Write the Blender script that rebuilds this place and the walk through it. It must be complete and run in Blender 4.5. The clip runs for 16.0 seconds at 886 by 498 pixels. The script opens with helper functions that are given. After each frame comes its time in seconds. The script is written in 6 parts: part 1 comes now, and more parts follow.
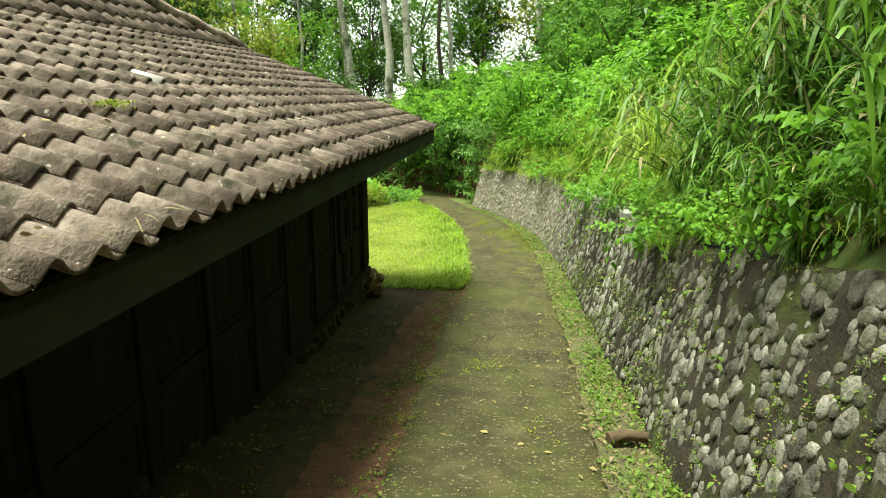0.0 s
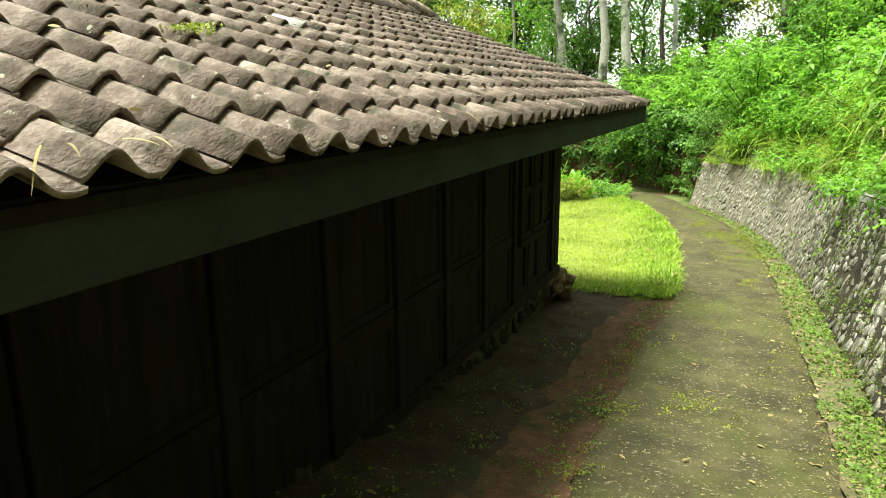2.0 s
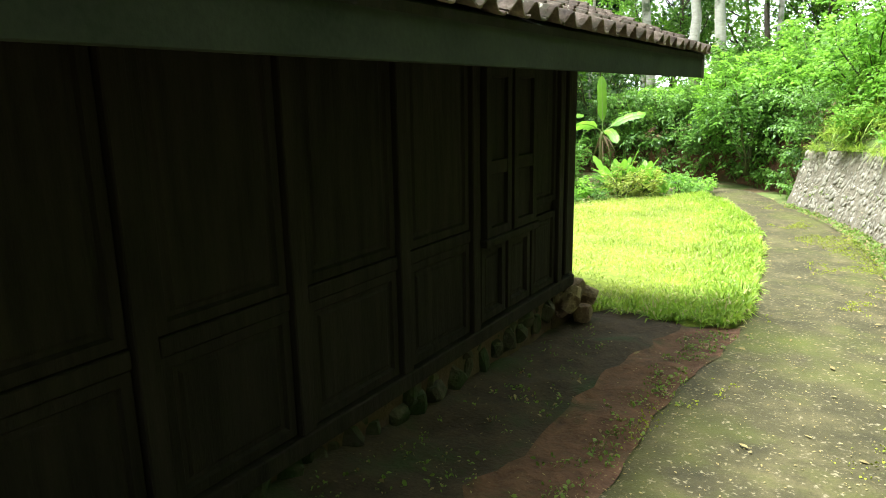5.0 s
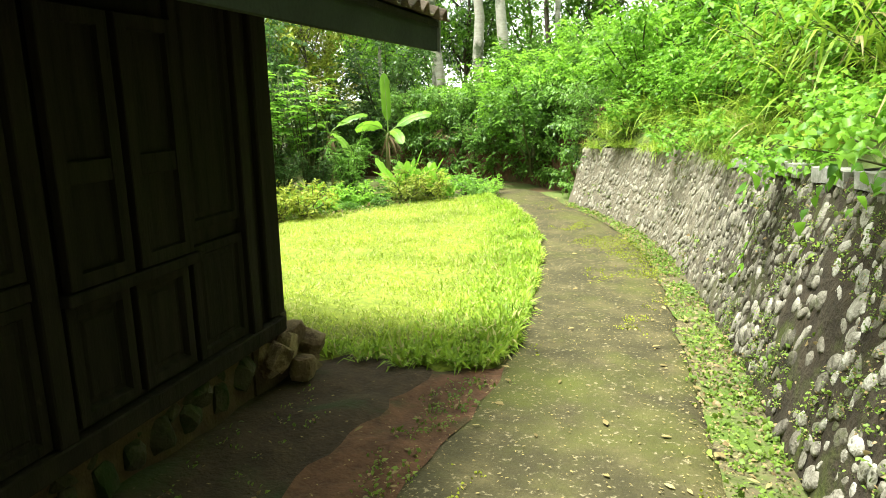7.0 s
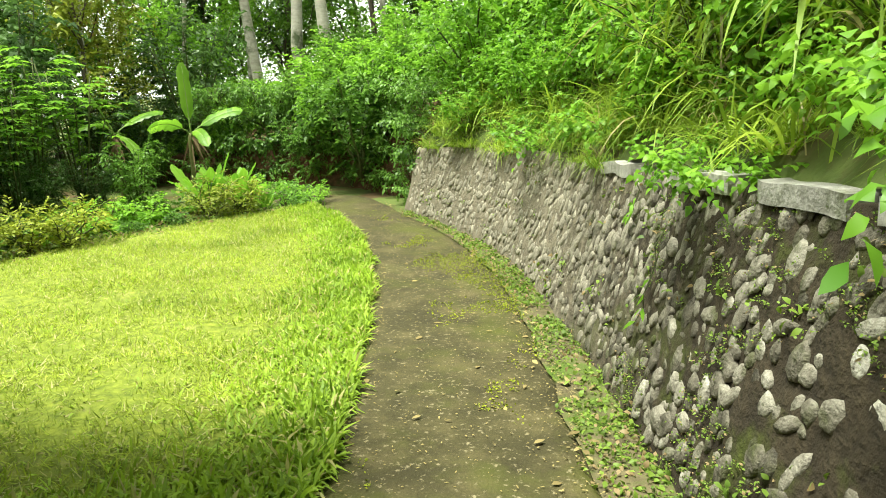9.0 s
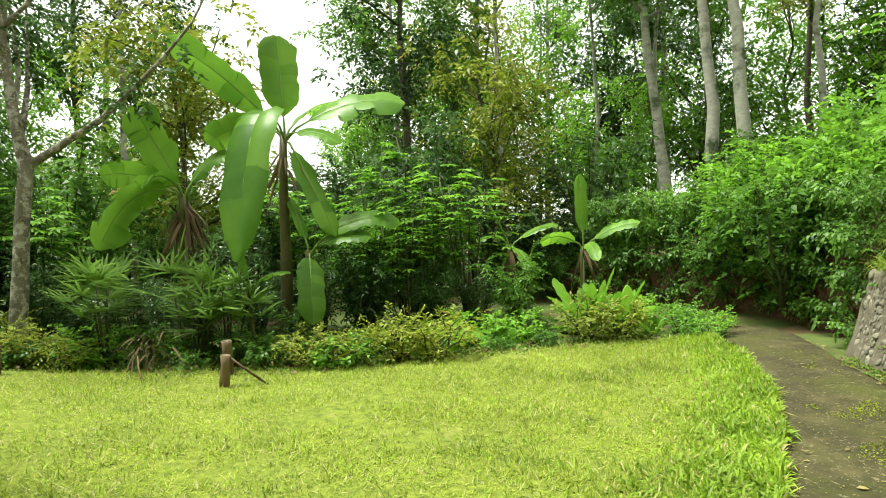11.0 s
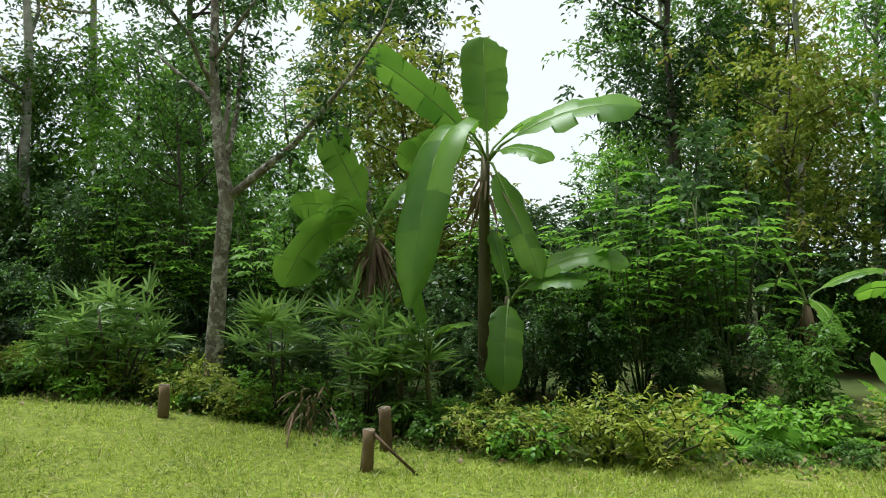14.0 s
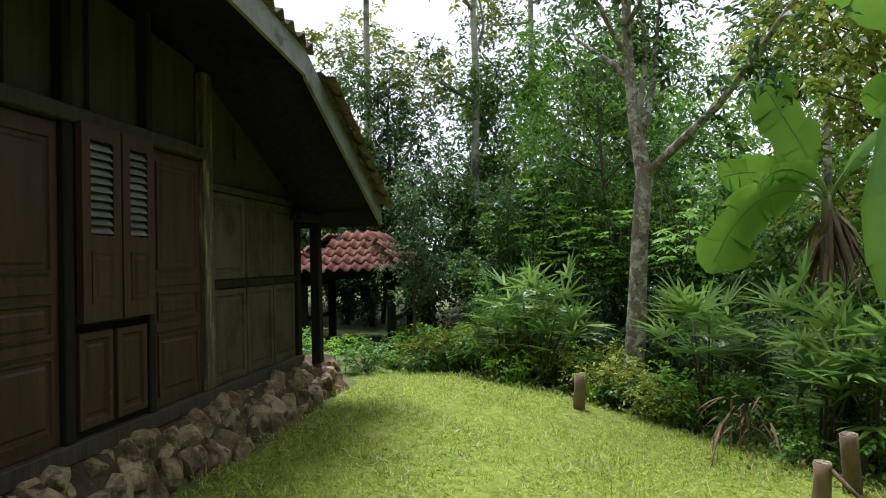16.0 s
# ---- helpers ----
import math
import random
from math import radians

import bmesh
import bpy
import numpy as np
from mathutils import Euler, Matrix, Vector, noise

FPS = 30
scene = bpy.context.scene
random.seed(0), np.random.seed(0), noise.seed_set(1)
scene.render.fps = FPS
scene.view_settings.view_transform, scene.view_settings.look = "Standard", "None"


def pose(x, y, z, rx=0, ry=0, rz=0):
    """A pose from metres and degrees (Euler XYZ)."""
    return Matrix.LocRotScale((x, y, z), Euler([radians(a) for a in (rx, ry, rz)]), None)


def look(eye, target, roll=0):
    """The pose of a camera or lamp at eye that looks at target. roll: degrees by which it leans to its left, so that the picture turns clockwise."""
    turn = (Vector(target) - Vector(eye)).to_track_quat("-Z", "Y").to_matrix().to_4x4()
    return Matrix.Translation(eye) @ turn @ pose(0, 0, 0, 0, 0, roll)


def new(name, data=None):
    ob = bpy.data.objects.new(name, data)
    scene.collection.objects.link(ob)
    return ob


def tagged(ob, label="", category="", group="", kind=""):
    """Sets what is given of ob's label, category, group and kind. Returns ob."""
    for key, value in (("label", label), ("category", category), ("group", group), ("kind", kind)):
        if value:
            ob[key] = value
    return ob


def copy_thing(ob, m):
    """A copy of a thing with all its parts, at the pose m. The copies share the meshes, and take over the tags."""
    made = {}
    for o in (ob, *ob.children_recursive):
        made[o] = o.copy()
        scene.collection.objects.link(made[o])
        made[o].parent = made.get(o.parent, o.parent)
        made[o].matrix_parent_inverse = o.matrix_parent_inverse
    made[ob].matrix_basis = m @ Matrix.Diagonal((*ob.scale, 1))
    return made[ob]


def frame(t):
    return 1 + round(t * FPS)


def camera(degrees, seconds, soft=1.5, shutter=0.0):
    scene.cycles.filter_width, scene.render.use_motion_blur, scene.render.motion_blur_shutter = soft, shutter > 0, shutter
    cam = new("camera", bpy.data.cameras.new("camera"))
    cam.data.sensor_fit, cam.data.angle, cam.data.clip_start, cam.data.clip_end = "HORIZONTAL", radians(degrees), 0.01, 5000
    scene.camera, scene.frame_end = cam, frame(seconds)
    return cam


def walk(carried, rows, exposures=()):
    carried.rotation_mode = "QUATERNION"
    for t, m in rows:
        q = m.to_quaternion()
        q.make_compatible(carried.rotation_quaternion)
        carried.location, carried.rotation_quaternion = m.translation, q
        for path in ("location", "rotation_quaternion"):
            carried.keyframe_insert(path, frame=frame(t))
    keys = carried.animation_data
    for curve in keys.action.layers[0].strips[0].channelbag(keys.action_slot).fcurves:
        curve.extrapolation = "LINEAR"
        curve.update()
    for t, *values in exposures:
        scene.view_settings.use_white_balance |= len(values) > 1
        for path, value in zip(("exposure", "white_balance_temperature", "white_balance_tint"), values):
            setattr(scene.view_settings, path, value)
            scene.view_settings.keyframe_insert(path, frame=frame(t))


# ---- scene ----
cam = camera(67.3, 16.0, soft=1.0)
PATH = [
    (0, (1.849, 1.01, 2.097), (1.634, 2.947, 1.646), 0.2),
    (0.5, (1.829, 1.347, 2.004), (1.834, 3.295, 1.555), 0.6),
    (1, (1.78, 1.605, 1.957), (1.705, 3.553, 1.511), -0.4),
    (1.5, (1.762, 1.878, 1.879), (1.258, 3.76, 1.427), -0.7),
    (2, (1.786, 2.169, 1.803), (0.981, 3.941, 1.346), -0.5),
    (2.5, (1.84, 2.518, 1.696), (0.948, 4.25, 1.243), -0.8),
    (3, (1.818, 2.892, 1.604), (0.873, 4.595, 1.149), -0.8),
    (3.5, (1.896, 3.282, 1.5), (0.967, 4.995, 1.049), -0.8),
    (4, (1.879, 3.67, 1.4), (0.883, 5.346, 0.953), -1.0),
    (4.2, (1.895, 3.811, 1.398), (0.839, 5.449, 0.946), -1.0),
    (6.3, (1.941, 5.502, 1.201), (0.917, 7.161, 0.756), -0.9),
    (6.5, (1.947, 5.681, 1.195), (1.02, 7.396, 0.745), -1.2),
    (7, (1.99, 6.108, 1.148), (1.423, 7.973, 0.703), -0.8),
    (7.5, (1.966, 6.55, 1.127), (1.641, 8.472, 0.677), -0.6),
    (8, (1.96, 6.97, 1.103), (1.944, 8.917, 0.646), -0.5),
    (8.5, (1.909, 7.431, 1.102), (1.884, 9.379, 0.647), -0.4),
    (9, (1.825, 7.844, 1.072), (1.727, 9.789, 0.613), -0.8),
    (9.5, (1.798, 8.289, 1.001), (1.413, 10.2, 0.552), -0.8),
    (10, (1.735, 8.782, 0.913), (0.912, 10.582, 0.625), -1.1),
    (10.2, (1.728, 8.919, 0.894), (0.778, 10.663, 0.66), -1.3),
    (12.3, (1.204, 10.774, 0.919), (-0.186, 12.211, 0.95), -1.0),
    (12.5, (1.132, 10.903, 0.919), (-0.308, 12.291, 0.948), -1.1),
    (13, (1.028, 11.22, 0.895), (-0.529, 12.475, 0.935), -0.9),
    (13.5, (0.887, 11.5, 0.902), (-0.791, 12.587, 0.938), -0.9),
    (14, (0.639, 11.767, 0.908), (-1.122, 12.715, 0.946), -0.4),
    (14.5, (0.493, 11.905, 0.883), (-1.371, 12.627, 0.924), -0.8),
    (15, (0.312, 12.055, 0.9), (-1.679, 12.243, 0.937), -1.0),
    (15.5, (0.16, 12.131, 0.842), (-1.815, 11.821, 0.883), -0.9),
    (16, (-0.171, 12.217, 0.799), (-2.148, 11.913, 0.835), -1.3),
]
walk(cam, [(t, look(eye, target, roll)) for t, eye, target, roll in PATH],
     [(0, 1.1, 6400, -8), (1.5, 1.3, 6350, -6), (3, 1.75, 6000, 0), (4.2, 1.9, 5700, 4), (6.5, 1.95, 6000, 5), (7.5, 1.5, 6500, -4), (9, 1.3, 6550, -4), (10, 1.25, 6550, -4), (12.5, 0.3, 5900, -2), (14, 0.2, 5700, 5), (15, 0.2, 5600, 11), (16, 0.45, 5550, 14)])

# ---- world and light ----
world = bpy.data.worlds.new("overcast_sky")
scene.world = world
world.use_nodes = True
wn, wl = world.node_tree.nodes, world.node_tree.links
sky = wn.new("ShaderNodeTexSky")
sky.sky_type = "NISHITA"
sky.sun_disc = False
sky.sun_elevation, sky.sun_rotation = radians(72), radians(243)
sky.air_density, sky.dust_density = 1.0, 4.0
veil = wn.new("ShaderNodeMixRGB")
veil.inputs[0].default_value = 0.92
veil.inputs[2].default_value = (9.6, 9.3, 8.6, 1)
wl.new(sky.outputs[0], veil.inputs[1])
wl.new(veil.outputs[0], wn["Background"].inputs[0])
wn["Background"].inputs[1].default_value = 0.1

sun = new("sun", bpy.data.lights.new("sun", "SUN"))
sun.data.energy, sun.data.angle, sun.data.color = 4.5, radians(20), (1.0, 0.955, 0.87)
sun.matrix_world = look((-8, -4, 28), (0, 0, 0))

# ---- materials ----
def nodes_of(name):
    m = bpy.data.materials.new(name)
    m.use_nodes = True
    return m, m.node_tree.nodes, m.node_tree.links


def ramp_of(n, stops):
    r = n.new("ShaderNodeValToRGB")
    r.color_ramp.elements[0].position, r.color_ramp.elements[0].color = stops[0][0], (*stops[0][1], 1)
    r.color_ramp.elements[1].position, r.color_ramp.elements[1].color = stops[-1][0], (*stops[-1][1], 1)
    for p, c in stops[1:-1]:
        e = r.color_ramp.elements.new(p)
        e.color = (*c, 1)
    return r


def noise_of(n, l, coord, scale, detail=5, rough=0.6):
    t = n.new("ShaderNodeTexNoise")
    t.inputs["Scale"].default_value, t.inputs["Detail"].default_value, t.inputs["Roughness"].default_value = scale, detail, rough
    l.new(coord, t.inputs["Vector"])
    return t.outputs["Fac"]


def surface(name, stops, scale=6.0, rough=0.85, bump=0.4, fine=60.0, patch=None, patch_scale=1.5, patch_at=(0.5, 0.62),
            spot=None, spot_scale=30.0, spot_at=(0.68, 0.74), vary=0.25, stretch=(1, 1, 1), spec=0.3, along=None):
    """Two scales of noise, an optional large stain (patch) and small spots, and a shift for each piece.
    along: two values of y between which the surface passes raggedly into a third colour."""
    m, n, l = nodes_of(name)
    b = n["Principled BSDF"]
    geo, info = n.new("ShaderNodeNewGeometry"), n.new("ShaderNodeObjectInfo")
    mp = n.new("ShaderNodeMapping")
    mp.inputs["Scale"].default_value = stretch
    l.new(geo.outputs["Position"], mp.inputs["Vector"])
    co = mp.outputs[0]
    big, small = noise_of(n, l, co, scale), noise_of(n, l, co, fine, 3)
    add = n.new("ShaderNodeMath")
    add.operation = "MULTIPLY_ADD"
    l.new(small, add.inputs[0])
    add.inputs[1].default_value = 0.35
    l.new(big, add.inputs[2])
    own = n.new("ShaderNodeMath")
    own.operation = "ADD"
    l.new(info.outputs["Random"], own.inputs[0])
    l.new(geo.outputs["Random Per Island"], own.inputs[1])
    own2 = n.new("ShaderNodeMath")
    own2.operation = "MULTIPLY_ADD"
    l.new(own.outputs[0], own2.inputs[0])
    own2.inputs[1].default_value = vary
    l.new(add.outputs[0], own2.inputs[2])
    shift = n.new("ShaderNodeMath")
    shift.operation = "SUBTRACT"
    l.new(own2.outputs[0], shift.inputs[0])
    shift.inputs[1].default_value = 0.17 + vary
    r = ramp_of(n, stops)
    l.new(shift.outputs[0], r.inputs[0])
    col = r.outputs[0]
    for what, sc, at in ((patch, patch_scale, patch_at), (spot, spot_scale, spot_at)):
        if what:
            f = noise_of(n, l, geo.outputs["Position"], sc, 6, 0.65)
            k = n.new("ShaderNodeMapRange")
            k.inputs[1].default_value, k.inputs[2].default_value = at
            l.new(f, k.inputs[0])
            mix = n.new("ShaderNodeMixRGB")
            l.new(k.outputs[0], mix.inputs[0])
            l.new(col, mix.inputs[1])
            mix.inputs[2].default_value = (*what, 1)
            col = mix.outputs[0]
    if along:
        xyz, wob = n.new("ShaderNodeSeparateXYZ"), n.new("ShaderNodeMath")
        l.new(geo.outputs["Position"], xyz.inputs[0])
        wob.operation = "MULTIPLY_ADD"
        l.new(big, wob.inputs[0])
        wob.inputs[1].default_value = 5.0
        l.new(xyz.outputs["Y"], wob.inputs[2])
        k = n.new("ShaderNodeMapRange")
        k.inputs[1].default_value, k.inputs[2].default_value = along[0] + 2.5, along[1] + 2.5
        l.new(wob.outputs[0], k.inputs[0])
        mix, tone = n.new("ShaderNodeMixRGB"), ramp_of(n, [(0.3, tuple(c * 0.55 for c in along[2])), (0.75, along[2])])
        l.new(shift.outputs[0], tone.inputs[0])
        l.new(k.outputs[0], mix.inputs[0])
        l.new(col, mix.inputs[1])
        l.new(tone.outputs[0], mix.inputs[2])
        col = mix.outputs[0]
    l.new(col, b.inputs["Base Color"])
    b.inputs["Roughness"].default_value = rough
    b.inputs["Specular IOR Level"].default_value = spec
    bp = n.new("ShaderNodeBump")
    bp.inputs["Strength"].default_value, bp.inputs["Distance"].default_value = bump, 0.02
    l.new(add.outputs[0], bp.inputs["Height"])
    l.new(bp.outputs[0], b.inputs["Normal"])
    return m


def foliage(name, dark, light, rough=0.5, through_light=0.35, spec=0.35, dry=None, dry_share=0.0):
    """Leaves: each its own tone, lit through as well as on the face."""
    m, n, l = nodes_of(name)
    b, out = n["Principled BSDF"], n["Material Output"]
    geo, info = n.new("ShaderNodeNewGeometry"), n.new("ShaderNodeObjectInfo")
    big = noise_of(n, l, geo.outputs["Position"], 1.3, 3)
    a = n.new("ShaderNodeMath")
    a.operation = "MULTIPLY_ADD"
    l.new(geo.outputs["Random Per Island"], a.inputs[0])
    a.inputs[1].default_value = 0.6
    l.new(big, a.inputs[2])
    a2 = n.new("ShaderNodeMath")
    a2.operation = "MULTIPLY_ADD"
    l.new(info.outputs["Random"], a2.inputs[0])
    a2.inputs[1].default_value = 0.3
    l.new(a.outputs[0], a2.inputs[2])
    k = n.new("ShaderNodeMapRange")
    k.inputs[1].default_value, k.inputs[2].default_value = 0.4, 1.4
    l.new(a2.outputs[0], k.inputs[0])
    stops = [(0, dark), (1, light)]
    r = ramp_of(n, stops)
    l.new(k.outputs[0], r.inputs[0])
    col = r.outputs[0]
    if dry:
        lt = n.new("ShaderNodeMath")
        lt.operation = "LESS_THAN"
        lt.inputs[1].default_value = dry_share
        l.new(geo.outputs["Random Per Island"], lt.inputs[0])
        mix = n.new("ShaderNodeMixRGB")
        l.new(lt.outputs[0], mix.inputs[0])
        l.new(col, mix.inputs[1])
        mix.inputs[2].default_value = (*dry, 1)
        col = mix.outputs[0]
    l.new(col, b.inputs["Base Color"])
    b.inputs["Roughness"].default_value, b.inputs["Specular IOR Level"].default_value = rough, spec
    tr = n.new("ShaderNodeBsdfTranslucent")
    l.new(col, tr.inputs[0])
    mx = n.new("ShaderNodeMixShader")
    mx.inputs[0].default_value = through_light
    l.new(b.outputs[0], mx.inputs[1])
    l.new(tr.outputs[0], mx.inputs[2])
    l.new(mx.outputs[0], out.inputs[0])
    return m


M_SOIL = surface("earth", [(0.2, (0.038, 0.02, 0.011)), (0.8, (0.17, 0.085, 0.048))], 9, 0.95, 1.2, 45, patch=(0.03, 0.045, 0.01), patch_scale=1.7, patch_at=(0.52, 0.68), spot=(0.24, 0.17, 0.1), spot_scale=34, spot_at=(0.64, 0.7))
M_GROUND = surface("forest_ground", [(0.2, (0.03, 0.05, 0.012)), (0.8, (0.1, 0.13, 0.03))], 2, 0.95, 0.6, 40, patch=(0.1, 0.065, 0.03), patch_scale=0.9)
M_GUTTER = surface("mossy_earth", [(0.2, (0.03, 0.026, 0.012)), (0.8, (0.15, 0.125, 0.065))], 9, 0.95, 1.2, 45, patch=(0.07, 0.11, 0.015), patch_scale=3, patch_at=(0.45, 0.6))
# Moss-stained stone, also dimmed in colour for its place under the eave.
M_DIM_MOSSROCK = surface("mossy_footing_stone", [(0.2, (0.02, 0.018, 0.01)), (0.8, (0.07, 0.062, 0.036))], 9, 0.95, 1.2, 50, patch=(0.02, 0.035, 0.008), patch_scale=5, patch_at=(0.45, 0.6))
# Front boards: lighter copy of M_WOOD, whose tone carries the side wall's shade.
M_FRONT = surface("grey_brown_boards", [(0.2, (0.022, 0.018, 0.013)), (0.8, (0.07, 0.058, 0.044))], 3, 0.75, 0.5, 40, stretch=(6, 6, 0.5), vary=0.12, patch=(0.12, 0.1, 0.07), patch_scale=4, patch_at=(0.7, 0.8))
# Mossy earth whose dark tone includes the shade under the eaves.
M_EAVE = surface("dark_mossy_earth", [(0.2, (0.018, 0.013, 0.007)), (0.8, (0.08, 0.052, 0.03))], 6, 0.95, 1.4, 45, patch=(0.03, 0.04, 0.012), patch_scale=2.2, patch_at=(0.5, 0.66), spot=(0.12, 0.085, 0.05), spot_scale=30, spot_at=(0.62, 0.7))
M_LAWN = surface("lawn_turf", [(0.2, (0.05, 0.08, 0.008)), (0.8, (0.28, 0.32, 0.04))], 14, 0.95, 1.0, 70, patch=(0.3, 0.27, 0.1), patch_scale=3, patch_at=(0.58, 0.75))
M_PATH = surface("mossy_concrete", [(0.15, (0.014, 0.012, 0.004)), (0.5, (0.046, 0.039, 0.014)), (0.85, (0.115, 0.095, 0.04))], 3.2, 0.8, 0.8, 70,
                 patch=(0.065, 0.07, 0.01), patch_scale=1.1, patch_at=(0.48, 0.7), spot=(0.2, 0.17, 0.1), spot_scale=30, spot_at=(0.58, 0.66))
# Mortar and stones both pass into a paler colour from about y 11.4.
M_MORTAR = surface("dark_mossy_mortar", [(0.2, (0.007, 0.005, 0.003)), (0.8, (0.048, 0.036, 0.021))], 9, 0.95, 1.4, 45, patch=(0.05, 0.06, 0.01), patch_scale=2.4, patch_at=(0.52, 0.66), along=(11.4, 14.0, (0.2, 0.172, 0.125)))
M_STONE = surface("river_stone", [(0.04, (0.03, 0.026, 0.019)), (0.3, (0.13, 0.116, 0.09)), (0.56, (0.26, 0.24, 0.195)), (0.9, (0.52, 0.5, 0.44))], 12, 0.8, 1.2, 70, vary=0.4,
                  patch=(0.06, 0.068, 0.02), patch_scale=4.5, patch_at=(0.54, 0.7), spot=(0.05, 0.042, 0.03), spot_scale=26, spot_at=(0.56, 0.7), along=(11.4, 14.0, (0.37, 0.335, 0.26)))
M_CAP = surface("cement_capping", [(0.2, (0.2, 0.19, 0.17)), (0.8, (0.55, 0.53, 0.49))], 8, 0.9, 0.9, 60, patch=(0.1, 0.11, 0.06), patch_scale=5, patch_at=(0.56, 0.7))
M_FSTONE = surface("foundation_stone", [(0.2, (0.05, 0.033, 0.018)), (0.55, (0.17, 0.118, 0.066)), (0.9, (0.38, 0.29, 0.18))], 10, 0.9, 1.2, 60, vary=0.4, patch=(0.085, 0.055, 0.03), patch_scale=7, patch_at=(0.48, 0.6))
M_TILE = surface("weathered_clay_tile", [(0.1, (0.05, 0.036, 0.029)), (0.45, (0.17, 0.122, 0.097)), (0.85, (0.4, 0.315, 0.262))], 13, 0.8, 0.5, 90, vary=0.3,
                 patch=(0.06, 0.052, 0.03), patch_scale=7, patch_at=(0.5, 0.66), spot=(0.6, 0.56, 0.44), spot_scale=24, spot_at=(0.65, 0.69))
M_TILE_RED = surface("red_clay_tile", [(0.1, (0.11, 0.045, 0.03)), (0.8, (0.32, 0.14, 0.1))], 4, 0.85, 0.5, 70, vary=0.3)
M_TILE_NEW = surface("pale_clay_tile", [(0.1, (0.5, 0.45, 0.42)), (0.9, (0.7, 0.66, 0.62))], 6, 0.85, 0.3)
# Set darker than the front boards, to hold the side wall's shade in colour.
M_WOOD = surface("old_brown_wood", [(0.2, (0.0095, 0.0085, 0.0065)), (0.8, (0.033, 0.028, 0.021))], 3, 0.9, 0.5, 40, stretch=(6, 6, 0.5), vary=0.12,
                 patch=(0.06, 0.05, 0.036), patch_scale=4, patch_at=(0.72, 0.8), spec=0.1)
M_DOOR = surface("red_brown_wood", [(0.2, (0.03, 0.0145, 0.01)), (0.8, (0.085, 0.04, 0.029))], 3, 0.5, 0.3, 50, stretch=(6, 6, 0.5), vary=0.1,
                 patch=(0.17, 0.13, 0.09), patch_scale=5, patch_at=(0.68, 0.74))
M_WORN = surface("bleached_wood", [(0.3, (0.04, 0.03, 0.02)), (0.5, (0.1, 0.08, 0.055)), (0.7, (0.36, 0.29, 0.19))], 4, 0.75, 0.4, 50, stretch=(5, 5, 0.6), vary=0.12)
M_BOARD = surface("grey_green_fascia", [(0.2, (0.022, 0.027, 0.021)), (0.8, (0.055, 0.062, 0.049))], 2.5, 0.9, 0.3, 50, spec=0.1)
M_BARGE = surface("weathered_grey_board", [(0.2, (0.15, 0.155, 0.15)), (0.8, (0.33, 0.34, 0.33))], 4, 0.75, 0.4, 50, patch=(0.08, 0.075, 0.065), patch_scale=5, patch_at=(0.58, 0.72))
M_BARK = surface("pale_bark", [(0.2, (0.09, 0.075, 0.055)), (0.8, (0.3, 0.26, 0.2))], 5, 0.9, 0.8, 40, patch=(0.46, 0.42, 0.35), patch_scale=9, patch_at=(0.5, 0.57), spot=(0.05, 0.04, 0.03), spot_scale=14, spot_at=(0.58, 0.66), stretch=(1, 1, 0.4))
M_BARK2 = surface("grey_bark", [(0.2, (0.24, 0.22, 0.18)), (0.8, (0.52, 0.49, 0.42))], 4, 0.9, 0.6, 30, patch=(0.08, 0.1, 0.05), patch_scale=1.2, stretch=(1, 1, 2.5))
M_BARK3 = surface("dark_bark", [(0.2, (0.04, 0.032, 0.024)), (0.8, (0.14, 0.115, 0.09))], 4, 0.9, 0.8, 40, stretch=(1, 1, 0.4))
M_STUMP = surface("cut_branch_wood", [(0.2, (0.07, 0.045, 0.025)), (0.8, (0.22, 0.15, 0.09))], 6, 0.9, 0.6, 60, stretch=(1, 1, 0.3))
M_DRY = foliage("dead_leaf", (0.06, 0.035, 0.018), (0.22, 0.15, 0.085), 0.8, 0.15)
M_LITTER = foliage("fallen_leaf", (0.1, 0.07, 0.025), (0.36, 0.29, 0.12), 0.8, 0.1)
M_GRASS = foliage("lawn_grass", (0.05, 0.11, 0.009), (0.5, 0.58, 0.075), 0.6, 0.45, dry=(0.56, 0.52, 0.25), dry_share=0.13)
M_EDGE = foliage("edge_grass", (0.04, 0.11, 0.006), (0.44, 0.6, 0.06), 0.55, 0.45, dry=(0.5, 0.46, 0.18), dry_share=0.08)
M_BAMBOO = foliage("bamboo_leaf", (0.03, 0.085, 0.01), (0.2, 0.36, 0.04), 0.42, 0.42, dry=(0.36, 0.32, 0.13), dry_share=0.04)
M_WEED = foliage("weed_leaf", (0.04, 0.085, 0.012), (0.25, 0.36, 0.05), 0.55, 0.35, dry=(0.3, 0.22, 0.11), dry_share=0.18)
M_MOSS = foliage("moss_cushion", (0.08, 0.11, 0.008), (0.3, 0.34, 0.02), 0.8, 0.2)
M_TALL = foliage("tall_grass_blade", (0.07, 0.16, 0.012), (0.4, 0.52, 0.055), 0.5, 0.42, dry=(0.4, 0.34, 0.15), dry_share=0.08)
M_LEAF = foliage("mid_green_leaf", (0.03, 0.085, 0.012), (0.18, 0.34, 0.045), 0.42, 0.46)
M_LEAF_D = foliage("dark_green_leaf", (0.018, 0.046, 0.013), (0.1, 0.185, 0.042), 0.36, 0.38)
M_LEAF_B = foliage("bright_green_leaf", (0.07, 0.19, 0.014), (0.3, 0.54, 0.05), 0.45, 0.5)
